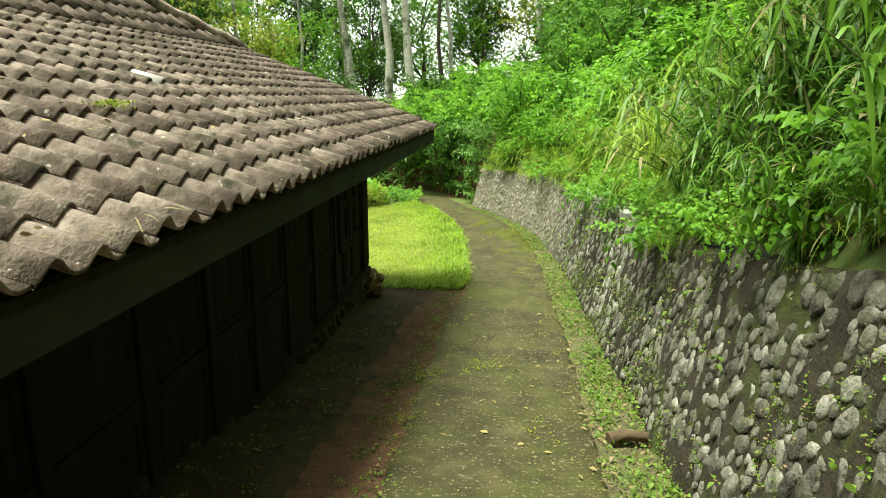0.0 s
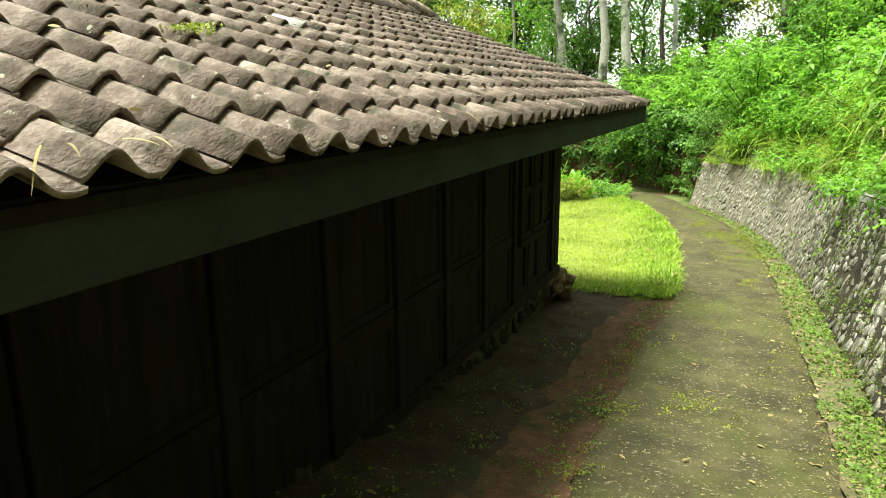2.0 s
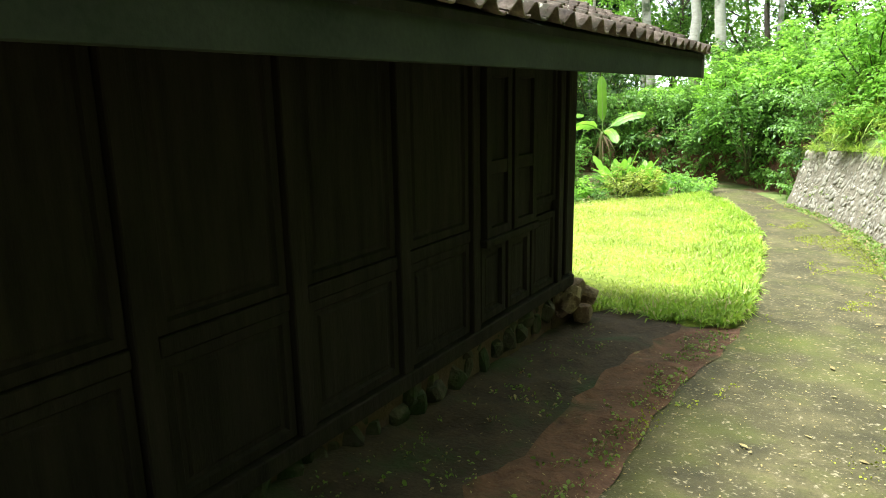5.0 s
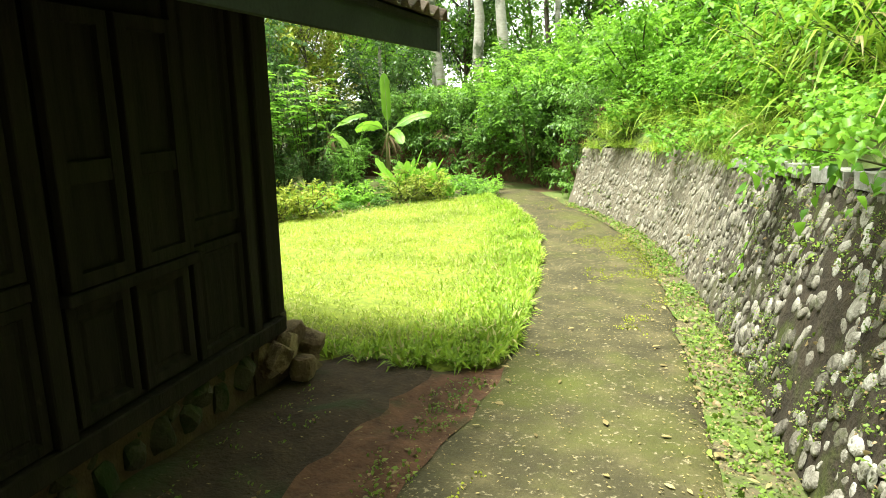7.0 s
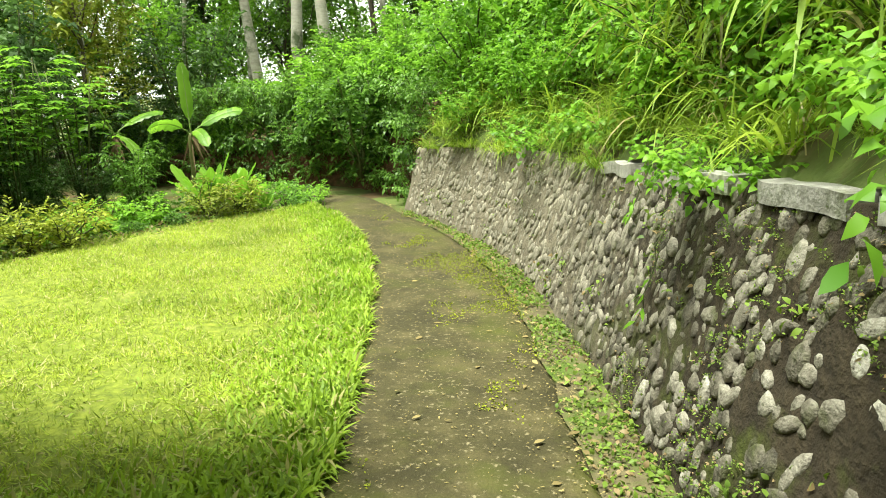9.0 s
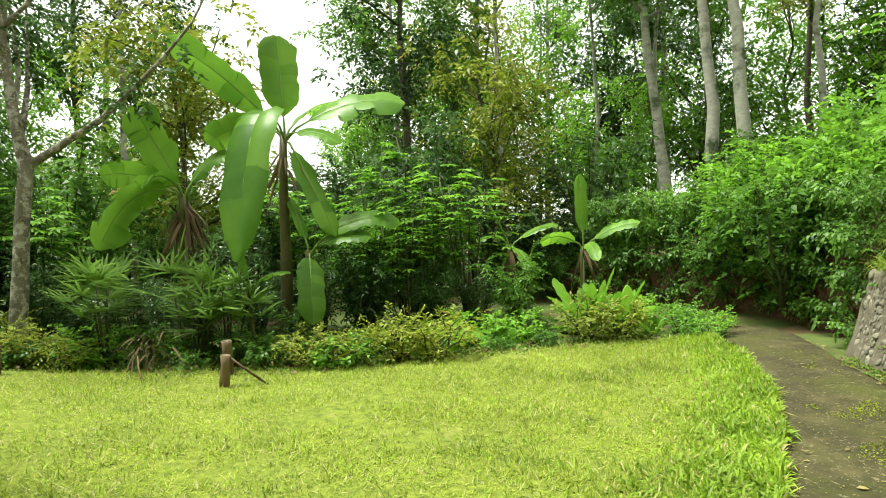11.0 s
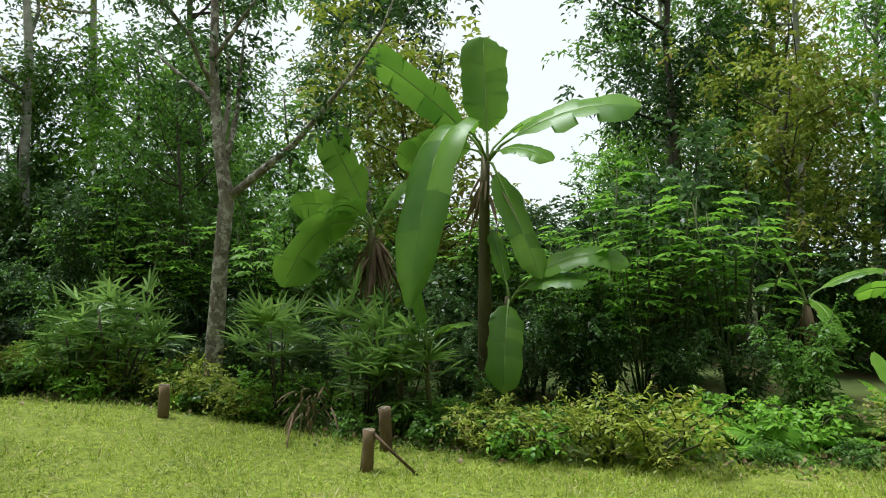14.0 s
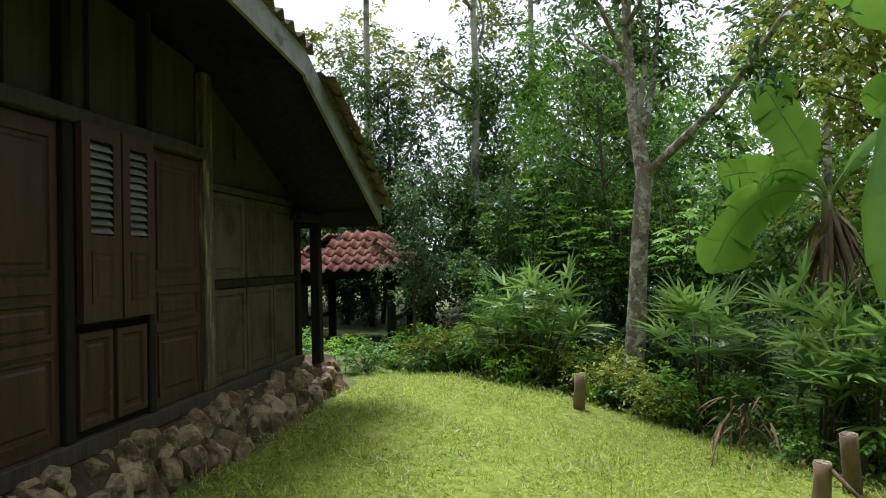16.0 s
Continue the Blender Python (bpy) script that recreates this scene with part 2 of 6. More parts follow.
M_LEAF_Y = foliage("yellow_green_leaf", (0.1, 0.155, 0.012), (0.38, 0.43, 0.05), 0.5, 0.4, dry=(0.32, 0.24, 0.07), dry_share=0.04)
M_PALM = foliage("palm_leaf", (0.05, 0.12, 0.02), (0.3, 0.46, 0.1), 0.36, 0.4)
M_BAN = foliage("banana_leaf", (0.08, 0.2, 0.018), (0.25, 0.45, 0.05), 0.36, 0.52)
M_BSTEM = surface("banana_stem", [(0.2, (0.05, 0.035, 0.02)), (0.6, (0.13, 0.11, 0.045)), (0.9, (0.16, 0.2, 0.06))], 3, 0.6, 0.4, 40, stretch=(1, 1, 0.4))
M_STEM = surface("green_stem", [(0.2, (0.04, 0.05, 0.02)), (0.8, (0.12, 0.13, 0.05))], 5, 0.8, 0.4)

# ---- building tools ----
RNG = np.random.default_rng(7)


def lerp(v, xs, ys):
    return float(np.interp(v, xs, ys))


def part(name, bm, mat, parent, label=""):
    """One mesh object under a thing or a part."""
    me = bpy.data.meshes.new(name)
    bm.to_mesh(me)
    bm.free()
    me.materials.append(mat)
    ob = new(name, me)
    ob.parent = parent
    return tagged(ob, label)


def mesh_ob(name, me, mat, parent=None, label="", category="", group="", kind=""):
    if not me.materials:
        me.materials.append(mat)
    ob = new(name, me)
    ob.parent = parent
    return tagged(ob, label, category, group, kind)


def thing(name, m, label, category, group="", kind=""):
    ob = new(name)
    ob.empty_display_size = 0.1
    ob.matrix_world = m
    return tagged(ob, label, category, group, kind)


def box(bm, x0, x1, y0, y1, z0, z1, bev=0.0):
    m = Matrix.LocRotScale(((x0 + x1) / 2, (y0 + y1) / 2, (z0 + z1) / 2), None, (abs(x1 - x0), abs(y1 - y0), abs(z1 - z0)))
    made = bmesh.ops.create_cube(bm, size=1, matrix=m)
    if bev:
        bmesh.ops.bevel(bm, geom=list({e for v in made["verts"] for e in v.link_edges}), offset=bev, segments=1, affect="EDGES")


def box_part(name, mat, parent, x0, x1, y0, y1, z0, z1, bev=0.006, label=""):
    bm = bmesh.new()
    box(bm, x0, x1, y0, y1, z0, z1, bev)
    return part(name, bm, mat, parent, label)


def grid_mesh(name, V, nu, nv):
    """A sheet from nu x nv points."""
    me = bpy.data.meshes.new(name)
    V = np.asarray(V, np.float32).reshape(-1, 3)
    a = (np.arange(nu - 1)[:, None] * nv + np.arange(nv - 1)).ravel()
    quads = np.stack([a, a + nv, a + nv + 1, a + 1], 1)
    return fill_mesh(me, V, quads)


def fill_mesh(me, V, quads, smooth=True):
    V, quads = np.asarray(V, np.float32), np.asarray(quads, np.int32)
    me.vertices.add(len(V))
    me.vertices.foreach_set("co", V.ravel())
    k = quads.shape[1]
    me.loops.add(quads.size)
    me.loops.foreach_set("vertex_index", quads.ravel())
    me.polygons.add(len(quads))
    me.polygons.foreach_set("loop_start", np.arange(0, quads.size, k, dtype=np.int32))
    me.polygons.foreach_set("use_smooth", np.full(len(quads), smooth))
    me.update(calc_edges=True)
    me.validate()
    return me


def unit(a):
    return a / np.maximum(np.linalg.norm(a, axis=-1, keepdims=True), 1e-9)


def rand_dirs(n, up=0.0):
    d = RNG.normal(size=(n, 3))
    d[:, 2] += up
    return unit(d)


class Leaves:
    """Gathers leaf blades of many sizes into one mesh."""

    def __init__(self):
        self.v, self.q, self.n = [], [], 0

    def add(self, P, D, L, W, droop=0.25, fold=0.25, N=None):
        """Pointed oval leaves: three cross sections and a tip."""
        P, D = np.atleast_2d(P).astype(float), unit(np.atleast_2d(D).astype(float))
        n = len(P)
        L, W = np.broadcast_to(L, n)[:, None], np.broadcast_to(W, n)[:, None]
        up = np.array([0, 0, 1.0]) + RNG.normal(size=(n, 3)) * 0.45 if N is None else N
        S = unit(np.cross(D, up))
        U = unit(np.cross(S, D))
        down = np.array([0, 0, -1.0])
        rows = [P]
        for f, w in ((0.35, 1.0), (0.7, 0.75)):
            c = P + D * L * f + down * L * droop * f * f
            rows += [c - S * W / 2 * w + U * W * fold * w, c + S * W / 2 * w + U * W * fold * w]
        rows.append(P + D * L + down * L * droop)
        V = np.stack(rows, 1).reshape(-1, 3)
        i = self.n + np.arange(n)[:, None] * 6
        Q = i + [1, 2, 4, 3]
        T = np.concatenate([i + [0, 2, 1], i + [3, 4, 5]])
        self.v.append(V)
        self.q.append((Q, T))
        self.n += 6 * n
        return self

    def lite(self, P, D, L, W, droop=0.25, fold=0.25):
        """Leaves for plants further off: one folded lozenge each."""
        P, D = np.asarray(P, float), unit(np.asarray(D, float))
        n = len(P)
        L, W = np.broadcast_to(L, n)[:, None], np.broadcast_to(W, n)[:, None]
        S = unit(np.cross(D, np.array([0, 0, 1.0]) + RNG.normal(size=(n, 3)) * 0.45))
        U = unit(np.cross(S, D))
        c = P + D * L * 0.45 + U * W * fold
        tip = P + D * L
        tip[:, 2] -= (L * droop)[:, 0]
        self.v.append(np.stack([P, c + S * W / 2, tip, c - S * W / 2], 1).reshape(-1, 3))
        self.q.append((self.n + np.arange(n)[:, None] * 4 + [0, 1, 2, 3], np.zeros((0, 3), int)))
        self.n += 4 * n
        return self

    def blade(self, P, D, L, W, droop, seg=4, N=None):
        """Long strap blades that arch over; L, W, droop for each."""
        P, D = np.atleast_2d(P).astype(float), unit(np.atleast_2d(D).astype(float))
        n = len(P)
        L, W, droop = (np.broadcast_to(a, n)[:, None] for a in (L, W, droop))
        S = unit(np.cross(D, np.array([0, 0, 1.0]) + RNG.normal(size=(n, 3)) * 0.2 if N is None else N))
        rows = []
        for k in range(seg + 1):
            f = k / seg
            w = (0.55 + 0.45 * min(1, f * 3)) * (1 - f ** 2.2) + 0.03
            c = P + D * L * f * (1 - 0.15 * droop * f) - np.array([0, 0, 1.0]) * L * droop * f * f
            rows += [c - S * W / 2 * w, c + S * W / 2 * w]
        V = np.stack(rows, 1).reshape(-1, 3)
        m = 2 * (seg + 1)
        i = self.n + np.arange(n)[:, None] * m
        Q = np.concatenate([i + [2 * k, 2 * k + 1, 2 * k + 3, 2 * k + 2] for k in range(seg)])
        self.v.append(V)
        self.q.append((Q, np.zeros((0, 3), int)))
        self.n += m * n
        return self

    def mesh(self, name):
        me = bpy.data.meshes.new(name)
        V = np.concatenate(self.v)
        Q = np.concatenate([q for q, _ in self.q])
        T = np.concatenate([t for _, t in self.q])
        me.vertices.add(len(V))
        me.vertices.foreach_set("co", V.astype(np.float32).ravel())
        me.loops.add(Q.size + T.size)
        me.loops.foreach_set("vertex_index", np.concatenate([Q.ravel(), T.ravel()]).astype(np.int32))
        me.polygons.add(len(Q) + len(T))
        starts = np.concatenate([np.arange(len(Q)) * 4, Q.size + np.arange(len(T)) * 3]).astype(np.int32)
        me.polygons.foreach_set("loop_start", starts)
        me.polygons.foreach_set("use_smooth", np.ones(len(starts), bool))
        me.update(calc_edges=True)
        return me


def tube(bm, pts, radii, sides=8, rough=0.0):
    """A tapered limb along points."""
    pts = [Vector(p) for p in pts]
    rings = []
    for k, p in enumerate(pts):
        d = (pts[min(k + 1, len(pts) - 1)] - pts[max(k - 1, 0)]).normalized()
        s = d.cross(Vector((0.3, 1, 0.1))).normalized()
        u = s.cross(d)
        ring = []
        for a in range(sides):
            t = 2 * math.pi * a / sides
            r = radii[k] * (1 + rough * (random.random() - 0.5))
            ring.append(bm.verts.new(p + (s * math.cos(t) + u * math.sin(t)) * r))
        rings.append(ring)
    for a, b in zip(rings, rings[1:]):
        for k in range(sides):
            f = bm.faces.new((a[k], a[(k + 1) % sides], b[(k + 1) % sides], b[k]))
            f.smooth = True
    bm.faces.new(rings[0][::-1])
    bm.faces.new(rings[-1])


# ---- lie of the land ----
GY = [-60, -6, 1, 2.2, 3.7, 5.15, 7.25, 9.3, 11, 13, 20, 60]
GZ = [4.0, 1.9, 0.78, 0.48, 0.1, -0.17, -0.46, -0.56, -0.64, -0.75, -0.82, -0.82]


def ramp01(v, a, b):
    t = min(1, max(0, (v - a) / (b - a)))
    return t * t * (3 - 2 * t)


def land(x, y):
    z = lerp(y, GY, GZ)
    z -= 0.13 * ramp01(-x, 2.3, 4.5) * ramp01(y, 11.5, 14)
    return z


# wall foot, path edges: x for each y
WY = [-8, 0, 4.4, 6.6, 8.9, 11.1, 12.6, 13.9, 15.1, 15.9, 16.6, 17.5, 18.5]
WX = [2.85, 2.8, 2.79, 2.8, 2.74, 2.64, 2.55, 2.4, 2.18, 1.95, 1.66, 1.2, 0.68]
LY = [-8, 0, 4.1, 6.3, 8.6, 10, 11.4, 12.5, 14.2, 15.5, 16.5, 18.0, 18.8, 19.4, 20.3]
LX = [1.2, 1.2, 1.1, 1.0, 0.98, 1.13, 1.08, 0.97, 0.79, 0.5, 0.24, -0.38, -0.9, -1.35, -2.6]
RY = [-8, 0, 4.4, 7.3, 10.0, 11.6, 13.1, 14.6, 15.9, 17.0, 18.2, 19.2, 20.0, 20.6, 21.3]
RX = [2.5, 2.5, 2.45, 2.5, 2.42, 2.34, 2.28, 2.05, 1.72, 1.3, 0.72, 0.35, -0.05, -0.7, -2.4]


def wall_x(y):
    return lerp(y, WY, WX)


def wall_h(y):
    return lerp(y, [-8, 3.5, 9, 16, 18.5], [1.35, 1.33, 1.33, 1.2, 1.0])

# ---- ground, path, retaining wall ----
def axis_steps(lo, hi, fine_lo, fine_hi, fine, coarse):
    return np.unique(np.round(np.concatenate([np.linspace(lo, fine_lo, coarse), np.arange(fine_lo, fine_hi, fine), np.linspace(fine_hi, hi, coarse)]), 3))


def build_ground():
    xs, ys = axis_steps(-600, 600, -14, 6, 0.25, 14), axis_steps(-600, 600, -4, 26, 0.25, 14)
    V = []
    for x in xs:
        for y in ys:
            z = land(x, y) - 0.03 + 0.05 * noise.noise((x * 0.9, y * 0.9, 0)) * ramp01(abs(x - 1.7), 1.0, 2.0)
            z -= 0.07 * (-0.6 < x < 2.9 and y < 10.1)
            V.append((x, y, z))
    me = grid_mesh("ground", V, len(xs), len(ys))
    mesh_ob("ground", me, M_GROUND, None, "leaf-strewn forest ground with moss", "ground", kind="structure")


build_ground()


def strip(name, left, right, y0, y1, step, lift, across, mat, label, category, thick=0.0, bumpy=0.0, sink=0.0):
    """A band of ground between two edges given as functions of y."""
    ys = np.arange(y0, y1 + 1e-6, step)
    V = []
    for y in ys:
        a, b = left(y), right(y)
        for k in range(across + 1):
            x = a + (b - a) * k / across
            e = 1 if 0 < k < across else 0
            z = land(x, y) + lift * (1 if e else 0.0 if thick else 1) + bumpy * e * noise.noise((x * 3, y * 3, 4))
            V.append((x, y, z - (0 if e else thick) - sink * (1 - ramp01(min(y - y0, y1 - y), 0, 0.2))))
    me = grid_mesh(name, V, len(ys), across + 1)
    return mesh_ob(name, me, mat, None, label, category, kind="structure")


def edge_l(y):
    return lerp(y, LY, LX) + 0.05 * noise.noise((y * 2.3, 0, 0)) + 0.02 * noise.noise((y * 9, 3, 0))


def edge_r(y):
    return lerp(y, RY, RX) + 0.04 * noise.noise((y * 2.1, 7, 0)) + 0.015 * noise.noise((y * 9, 5, 0))


def path_row(y):
    """Both edges of the path, for a row that swings round with the bend."""
    k = ramp01(y, 17.0, 19.5)
    return edge_l(y - 0.35 * k), edge_r(y + 0.6 * k)


strip("path", edge_l, edge_r, -7, 20.3, 0.12, 0.012, 14, M_PATH, "narrow weathered concrete footpath with moss and fallen leaves", "path", 0.06, 0.012)
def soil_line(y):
    """Where the ground darkened for eave shade gives way to bare earth."""
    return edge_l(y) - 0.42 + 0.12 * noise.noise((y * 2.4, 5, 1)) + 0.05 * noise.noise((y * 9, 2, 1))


strip("eave_ground", lambda y: -0.3, soil_line, -6, 10.2, 0.12, -0.012, 8, M_EAVE, "mossy earth beside the house, toned dark for eave shade", "soil", 0.0, 0.05)
strip("soil_strip", soil_line, lambda y: edge_l(y) + 0.06, -6, 10.2, 0.12, -0.012, 10, M_SOIL, "bare reddish earth under the eaves", "soil", 0.0, 0.05)
strip("gutter_strip", lambda y: edge_r(y) - 0.05, lambda y: wall_x(y) + 0.15, -7, 18.5, 0.12, 0.0, 4, M_GUTTER, "leaf-filled earth strip at the wall's foot", "soil", 0.0, 0.04)


LAWN_BX, LAWN_BY = [-8.3, -7.6, -6.5, -5.4, -4.0, -3.0, -2.0, -1.3, -0.9], [11.4, 12.9, 13.7, 14.4, 15.6, 16.7, 17.9, 18.6, 18.9]


def lawn_west(y):
    """The lawn's far side: x for each y."""
    return lerp(y, [9.8, 10.9, *LAWN_BY], [-8.3, -8.6, *LAWN_BX]) + 0.12 * noise.noise((0, y * 2, 5))


def lawn_east(y):
    return edge_l(y) + 0.02 - 0.85 * (1 - ramp01(y, 9.72, 10.25)) * (0.75 + 0.5 * noise.noise((0, y * 5, 2)))


strip("lawn", lawn_west, lawn_east, 9.9, 18.85, 0.12, 0.012, 70, M_LAWN, "bright mown lawn with paler dry patches", "lawn", 0.03, 0.012, 0.08)

BATTER = 0.23


def wall_face(y, h):
    """A point of the wall's face, h metres above its foot."""
    f = wall_x(y)
    dx = (wall_x(y + 0.05) - wall_x(y - 0.05)) / 0.1
    n = Vector((-1, dx, 0)).normalized()
    return Vector((f, y, land(f, y) + h)) - n * (BATTER * h), n


def build_retaining_wall():
    root = thing("retaining_wall", pose(2.8, 6, land(2.8, 6)), "battered river-stone retaining wall with mossy dark mortar", "wall", kind="structure")
    inv = root.matrix_world.inverted()
    ys = np.arange(-7, 18.51, 0.1)
    V = []
    for y in ys:
        for k in range(13):
            h = wall_h(y) * k / 12 - (0.15 if k == 0 else 0)
            p, n = wall_face(y, h)
            p += n * 0.03 * noise.noise((y * 5, h * 5, 1))
            V.append(inv @ p)
        p, n = wall_face(y, wall_h(y))
        V.append(inv @ (p - n * 0.3))
        V.append(inv @ (p - n * 0.3 - Vector((0, 0, 1.6))))
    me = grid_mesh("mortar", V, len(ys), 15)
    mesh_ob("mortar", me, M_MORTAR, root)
    # end face of the wall
    bm = bmesh.new()
    p0, n = wall_face(18.5, -0.1)
    p1, _ = wall_face(18.5, wall_h(18.5))
    q = [bm.verts.new(inv @ v) for v in (p0, p1, p1 - n * 0.3, p0 - n * 0.6)]
    bm.faces.new(q)
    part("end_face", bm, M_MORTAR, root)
    # cement capping, broken into lengths
    for a, b in ((7.2, 7.9), (8.3, 9.1), (9.13, 9.75), (9.9, 10.5), (10.75, 11.5), (12.2, 12.9)):
        bm = bmesh.new()
        rows = []
        for y in np.linspace(a, b, 12):
            p, n = wall_face(y, wall_h(y))
            p = p + n * 0.02 * noise.noise((y * 11, 2, 9)) + Vector((0, 0, 0.025 * noise.noise((y * 4, 0, 9))))
            rows.append([bm.verts.new(inv @ (p + n * o + Vector((0, 0, h)))) for o, h in ((0.035, -0.05), (0.04, 0.035), (-0.28, 0.05), (-0.28, -0.05))])
        for r, s in zip(rows, rows[1:]):
            for k in range(4):
                bm.faces.new((r[k], s[k], s[(k + 1) % 4], r[(k + 1) % 4]))
        bm.faces.new(rows[0])
        bm.faces.new(rows[-1][::-1])
        part("capping", bm, M_CAP, root, "broken pale cement capping")
    return root


WALL = build_retaining_wall()


def bank_z(x, y):
    """Height of the planted bank behind the wall."""
    foot, n = wall_face(min(y, 18.5), wall_h(min(y, 18.5)))
    d = max(0, x - foot.x)
    return foot.z + 0.02 + 0.75 * d ** 0.9 + 0.12 * noise.noise((x * 0.7, y * 0.7, 2))


def build_bank():
    ys = np.concatenate([np.arange(-8, 19.0, 0.3), [20, 22, 25, 30, 40]])
    ds = [0.05, 0.2, 0.5, 1, 1.6, 2.4, 3.4, 5, 7, 10, 14, 20]
    V = []
    for y in ys:
        p, n = wall_face(min(y, 18.5), wall_h(min(y, 18.5)))
        for d in ds:
            V.append((p.x + d, y, bank_z(p.x + d, y) - (0.05 if d < 0.1 else 0)))
    me = grid_mesh("bank", V, len(ys), len(ds))
    mesh_ob("bank", me, M_GROUND, None, "steep overgrown earth bank above the stone wall", "bank", kind="structure")
    # the raw earth bank across the bend, past the wall's end
    V, us = [], np.linspace(0, 1, 40)
    for u in us:
        x, y = lerp(u, [0, 0.2, 0.5, 1], [0.95, 0.5, -0.6, -6]), lerp(u, [0, 0.2, 0.5, 1], [18.4, 20.1, 21.6, 23.6])
        for k, (o, h) in enumerate(((0, -0.1), (0.05, 0.3), (0.12, 0.7), (0.25, 1.15), (0.6, 1.6), (1.6, 2.3), (4, 3.4), (9, 5))):
            j = 0.12 * noise.noise((u * 20, k, 0))
            hh = h * lerp(u, [0, 0.5, 1], [1, 0.8, 0.35])
            V.append((x + o * 0.5 + j, y + o * 0.9 + j, land(x, y) + hh))
    me = grid_mesh("earth_bank", V, len(us), 8)
    mesh_ob("earth_bank", me, M_SOIL, None, "raw brown earth bank hung with creepers", "bank", kind="structure")


build_bank()

# ---- house ----
WALL_X, FRONT_Y, WEST_X, BACK_Y, SILL = -0.136, 9.606, -6.9, -4.0, -0.21
EAVE_X, EAVE_Z, FRONT_E, SLOPE, BREAK_X, SLOPE2 = 0.67, 1.69, 10.42, 0.385, -2.05, 0.8
MID_X = (WALL_X + WEST_X) / 2
HALF = EAVE_X - MID_X
W_EAVE_X, W_EAVE_Z, B2_X, B2_Z = -7.2, 1.44, -4.95, 2.46
BREAK_Z = EAVE_Z + SLOPE * (EAVE_X - BREAK_X)
RIDGE_Z = BREAK_Z + SLOPE2 * (BREAK_X - MID_X)
HIP = 0.31
RIDGE_Y = FRONT_E - (RIDGE_Z - BREAK_Z) / HIP

HOUSE = thing("house", pose(0, 0, 0), "old dark timber house with weathered clay tile roof", "house")


def roof_z(x):
    if x < MID_X:
        return lerp(x, [W_EAVE_X, B2_X, MID_X], [W_EAVE_Z, B2_Z, RIDGE_Z])
    d = abs(x - MID_X)
    return EAVE_Z + SLOPE * (HALF - d) if d > BREAK_X - MID_X else BREAK_Z + SLOPE2 * (BREAK_X - MID_X - d)


def slab(bm, pts, thick):
    """A sheet of given corners with thickness below."""
    top = [bm.verts.new(p) for p in pts]
    low = [bm.verts.new((p[0], p[1], p[2] - thick)) for p in pts]
    bm.faces.new(top)
    bm.faces.new(low[::-1])
    for k in range(len(pts)):
        j = (k + 1) % len(pts)
        bm.faces.new((top[k], low[k], low[j], top[j]))


def build_roof():
    w, b2 = W_EAVE_X, B2_X
    y0 = BACK_Y - 0.8
    dz = -0.07
    sheets = []
    for xe, xb, ze, zb in ((EAVE_X, BREAK_X, EAVE_Z, BREAK_Z), (w, b2, W_EAVE_Z, B2_Z)):
        sheets.append([(xe, y0, ze + dz), (xe, FRONT_E, ze + dz), (xb, FRONT_E, zb + dz), (xb, y0, zb + dz)])
        sheets.append([(xb, y0, zb + dz), (xb, FRONT_E, zb + dz), (MID_X, RIDGE_Y, RIDGE_Z + dz), (MID_X, y0, RIDGE_Z + dz)])
    sheets.append([(BREAK_X, FRONT_E, BREAK_Z + dz), (b2, FRONT_E, B2_Z + dz), (MID_X, RIDGE_Y, RIDGE_Z + dz)])
    made = []
    for pts in sheets:
        bm = bmesh.new()
        slab(bm, pts, 0.035)
        bmesh.ops.recalc_face_normals(bm, faces=bm.faces[:])
        made.append(part("roof", bm, M_WOOD, HOUSE, "dark boarded roof slope"))
    roof = made[0]
    # fascia boards along the eaves, barge boards up the front edge
    box_part("fascia_board", M_BOARD, HOUSE, EAVE_X - 0.045, EAVE_X - 0.015, y0, FRONT_E + 0.02, EAVE_Z - 0.25, EAVE_Z - 0.06, 0.004, "grey-green painted fascia board")
    box_part("fascia_board", M_BOARD, HOUSE, w + 0.015, w + 0.045, y0, FRONT_E + 0.02, W_EAVE_Z - 0.25, W_EAVE_Z - 0.06, 0.004, "grey-green painted fascia board")
    for (xa, za), (xb, zb) in (((EAVE_X, EAVE_Z), (BREAK_X, BREAK_Z)), ((BREAK_X, BREAK_Z), (b2, B2_Z)), ((b2, B2_Z), (w, W_EAVE_Z))):
        bm = bmesh.new()
        c = [(xa, za - 0.05), (xb, zb - 0.05), (xb, zb - 0.24), (xa, za - 0.26)]
        a = [bm.verts.new((x, FRONT_E + 0.022, z)) for x, z in c]
        b = [bm.verts.new((x, FRONT_E + 0.05, z)) for x, z in c]
        bm.faces.new(a)
        bm.faces.new(b[::-1])
        for k in range(4):
            bm.faces.new((a[k], a[(k + 1) % 4], b[(k + 1) % 4], b[k]))
        bmesh.ops.recalc_face_normals(bm, faces=bm.faces[:])
        part("barge_board", bm, M_BARGE, HOUSE, "grey painted barge board")
    return roof


ROOF = build_roof()


def ringed(bm, place, u0, u1, v0, v1, rings):
    """One connected panel: rectangles stepped in by inset and set at a depth, the last one closed."""
    prev = None
    for inset, d in rings:
        ring = [bm.verts.new(place(u, v, d)) for u, v in ((u0 + inset, v0 + inset), (u1 - inset, v0 + inset), (u1 - inset, v1 - inset), (u0 + inset, v1 - inset))]
        if prev:
            for k in range(4):
                bm.faces.new((prev[k], prev[(k + 1) % 4], ring[(k + 1) % 4], ring[k]))
        else:
            bm.faces.new(ring)
        prev = ring
    bm.faces.new(prev)
    bmesh.ops.recalc_face_normals(bm, faces=bm.faces[:])


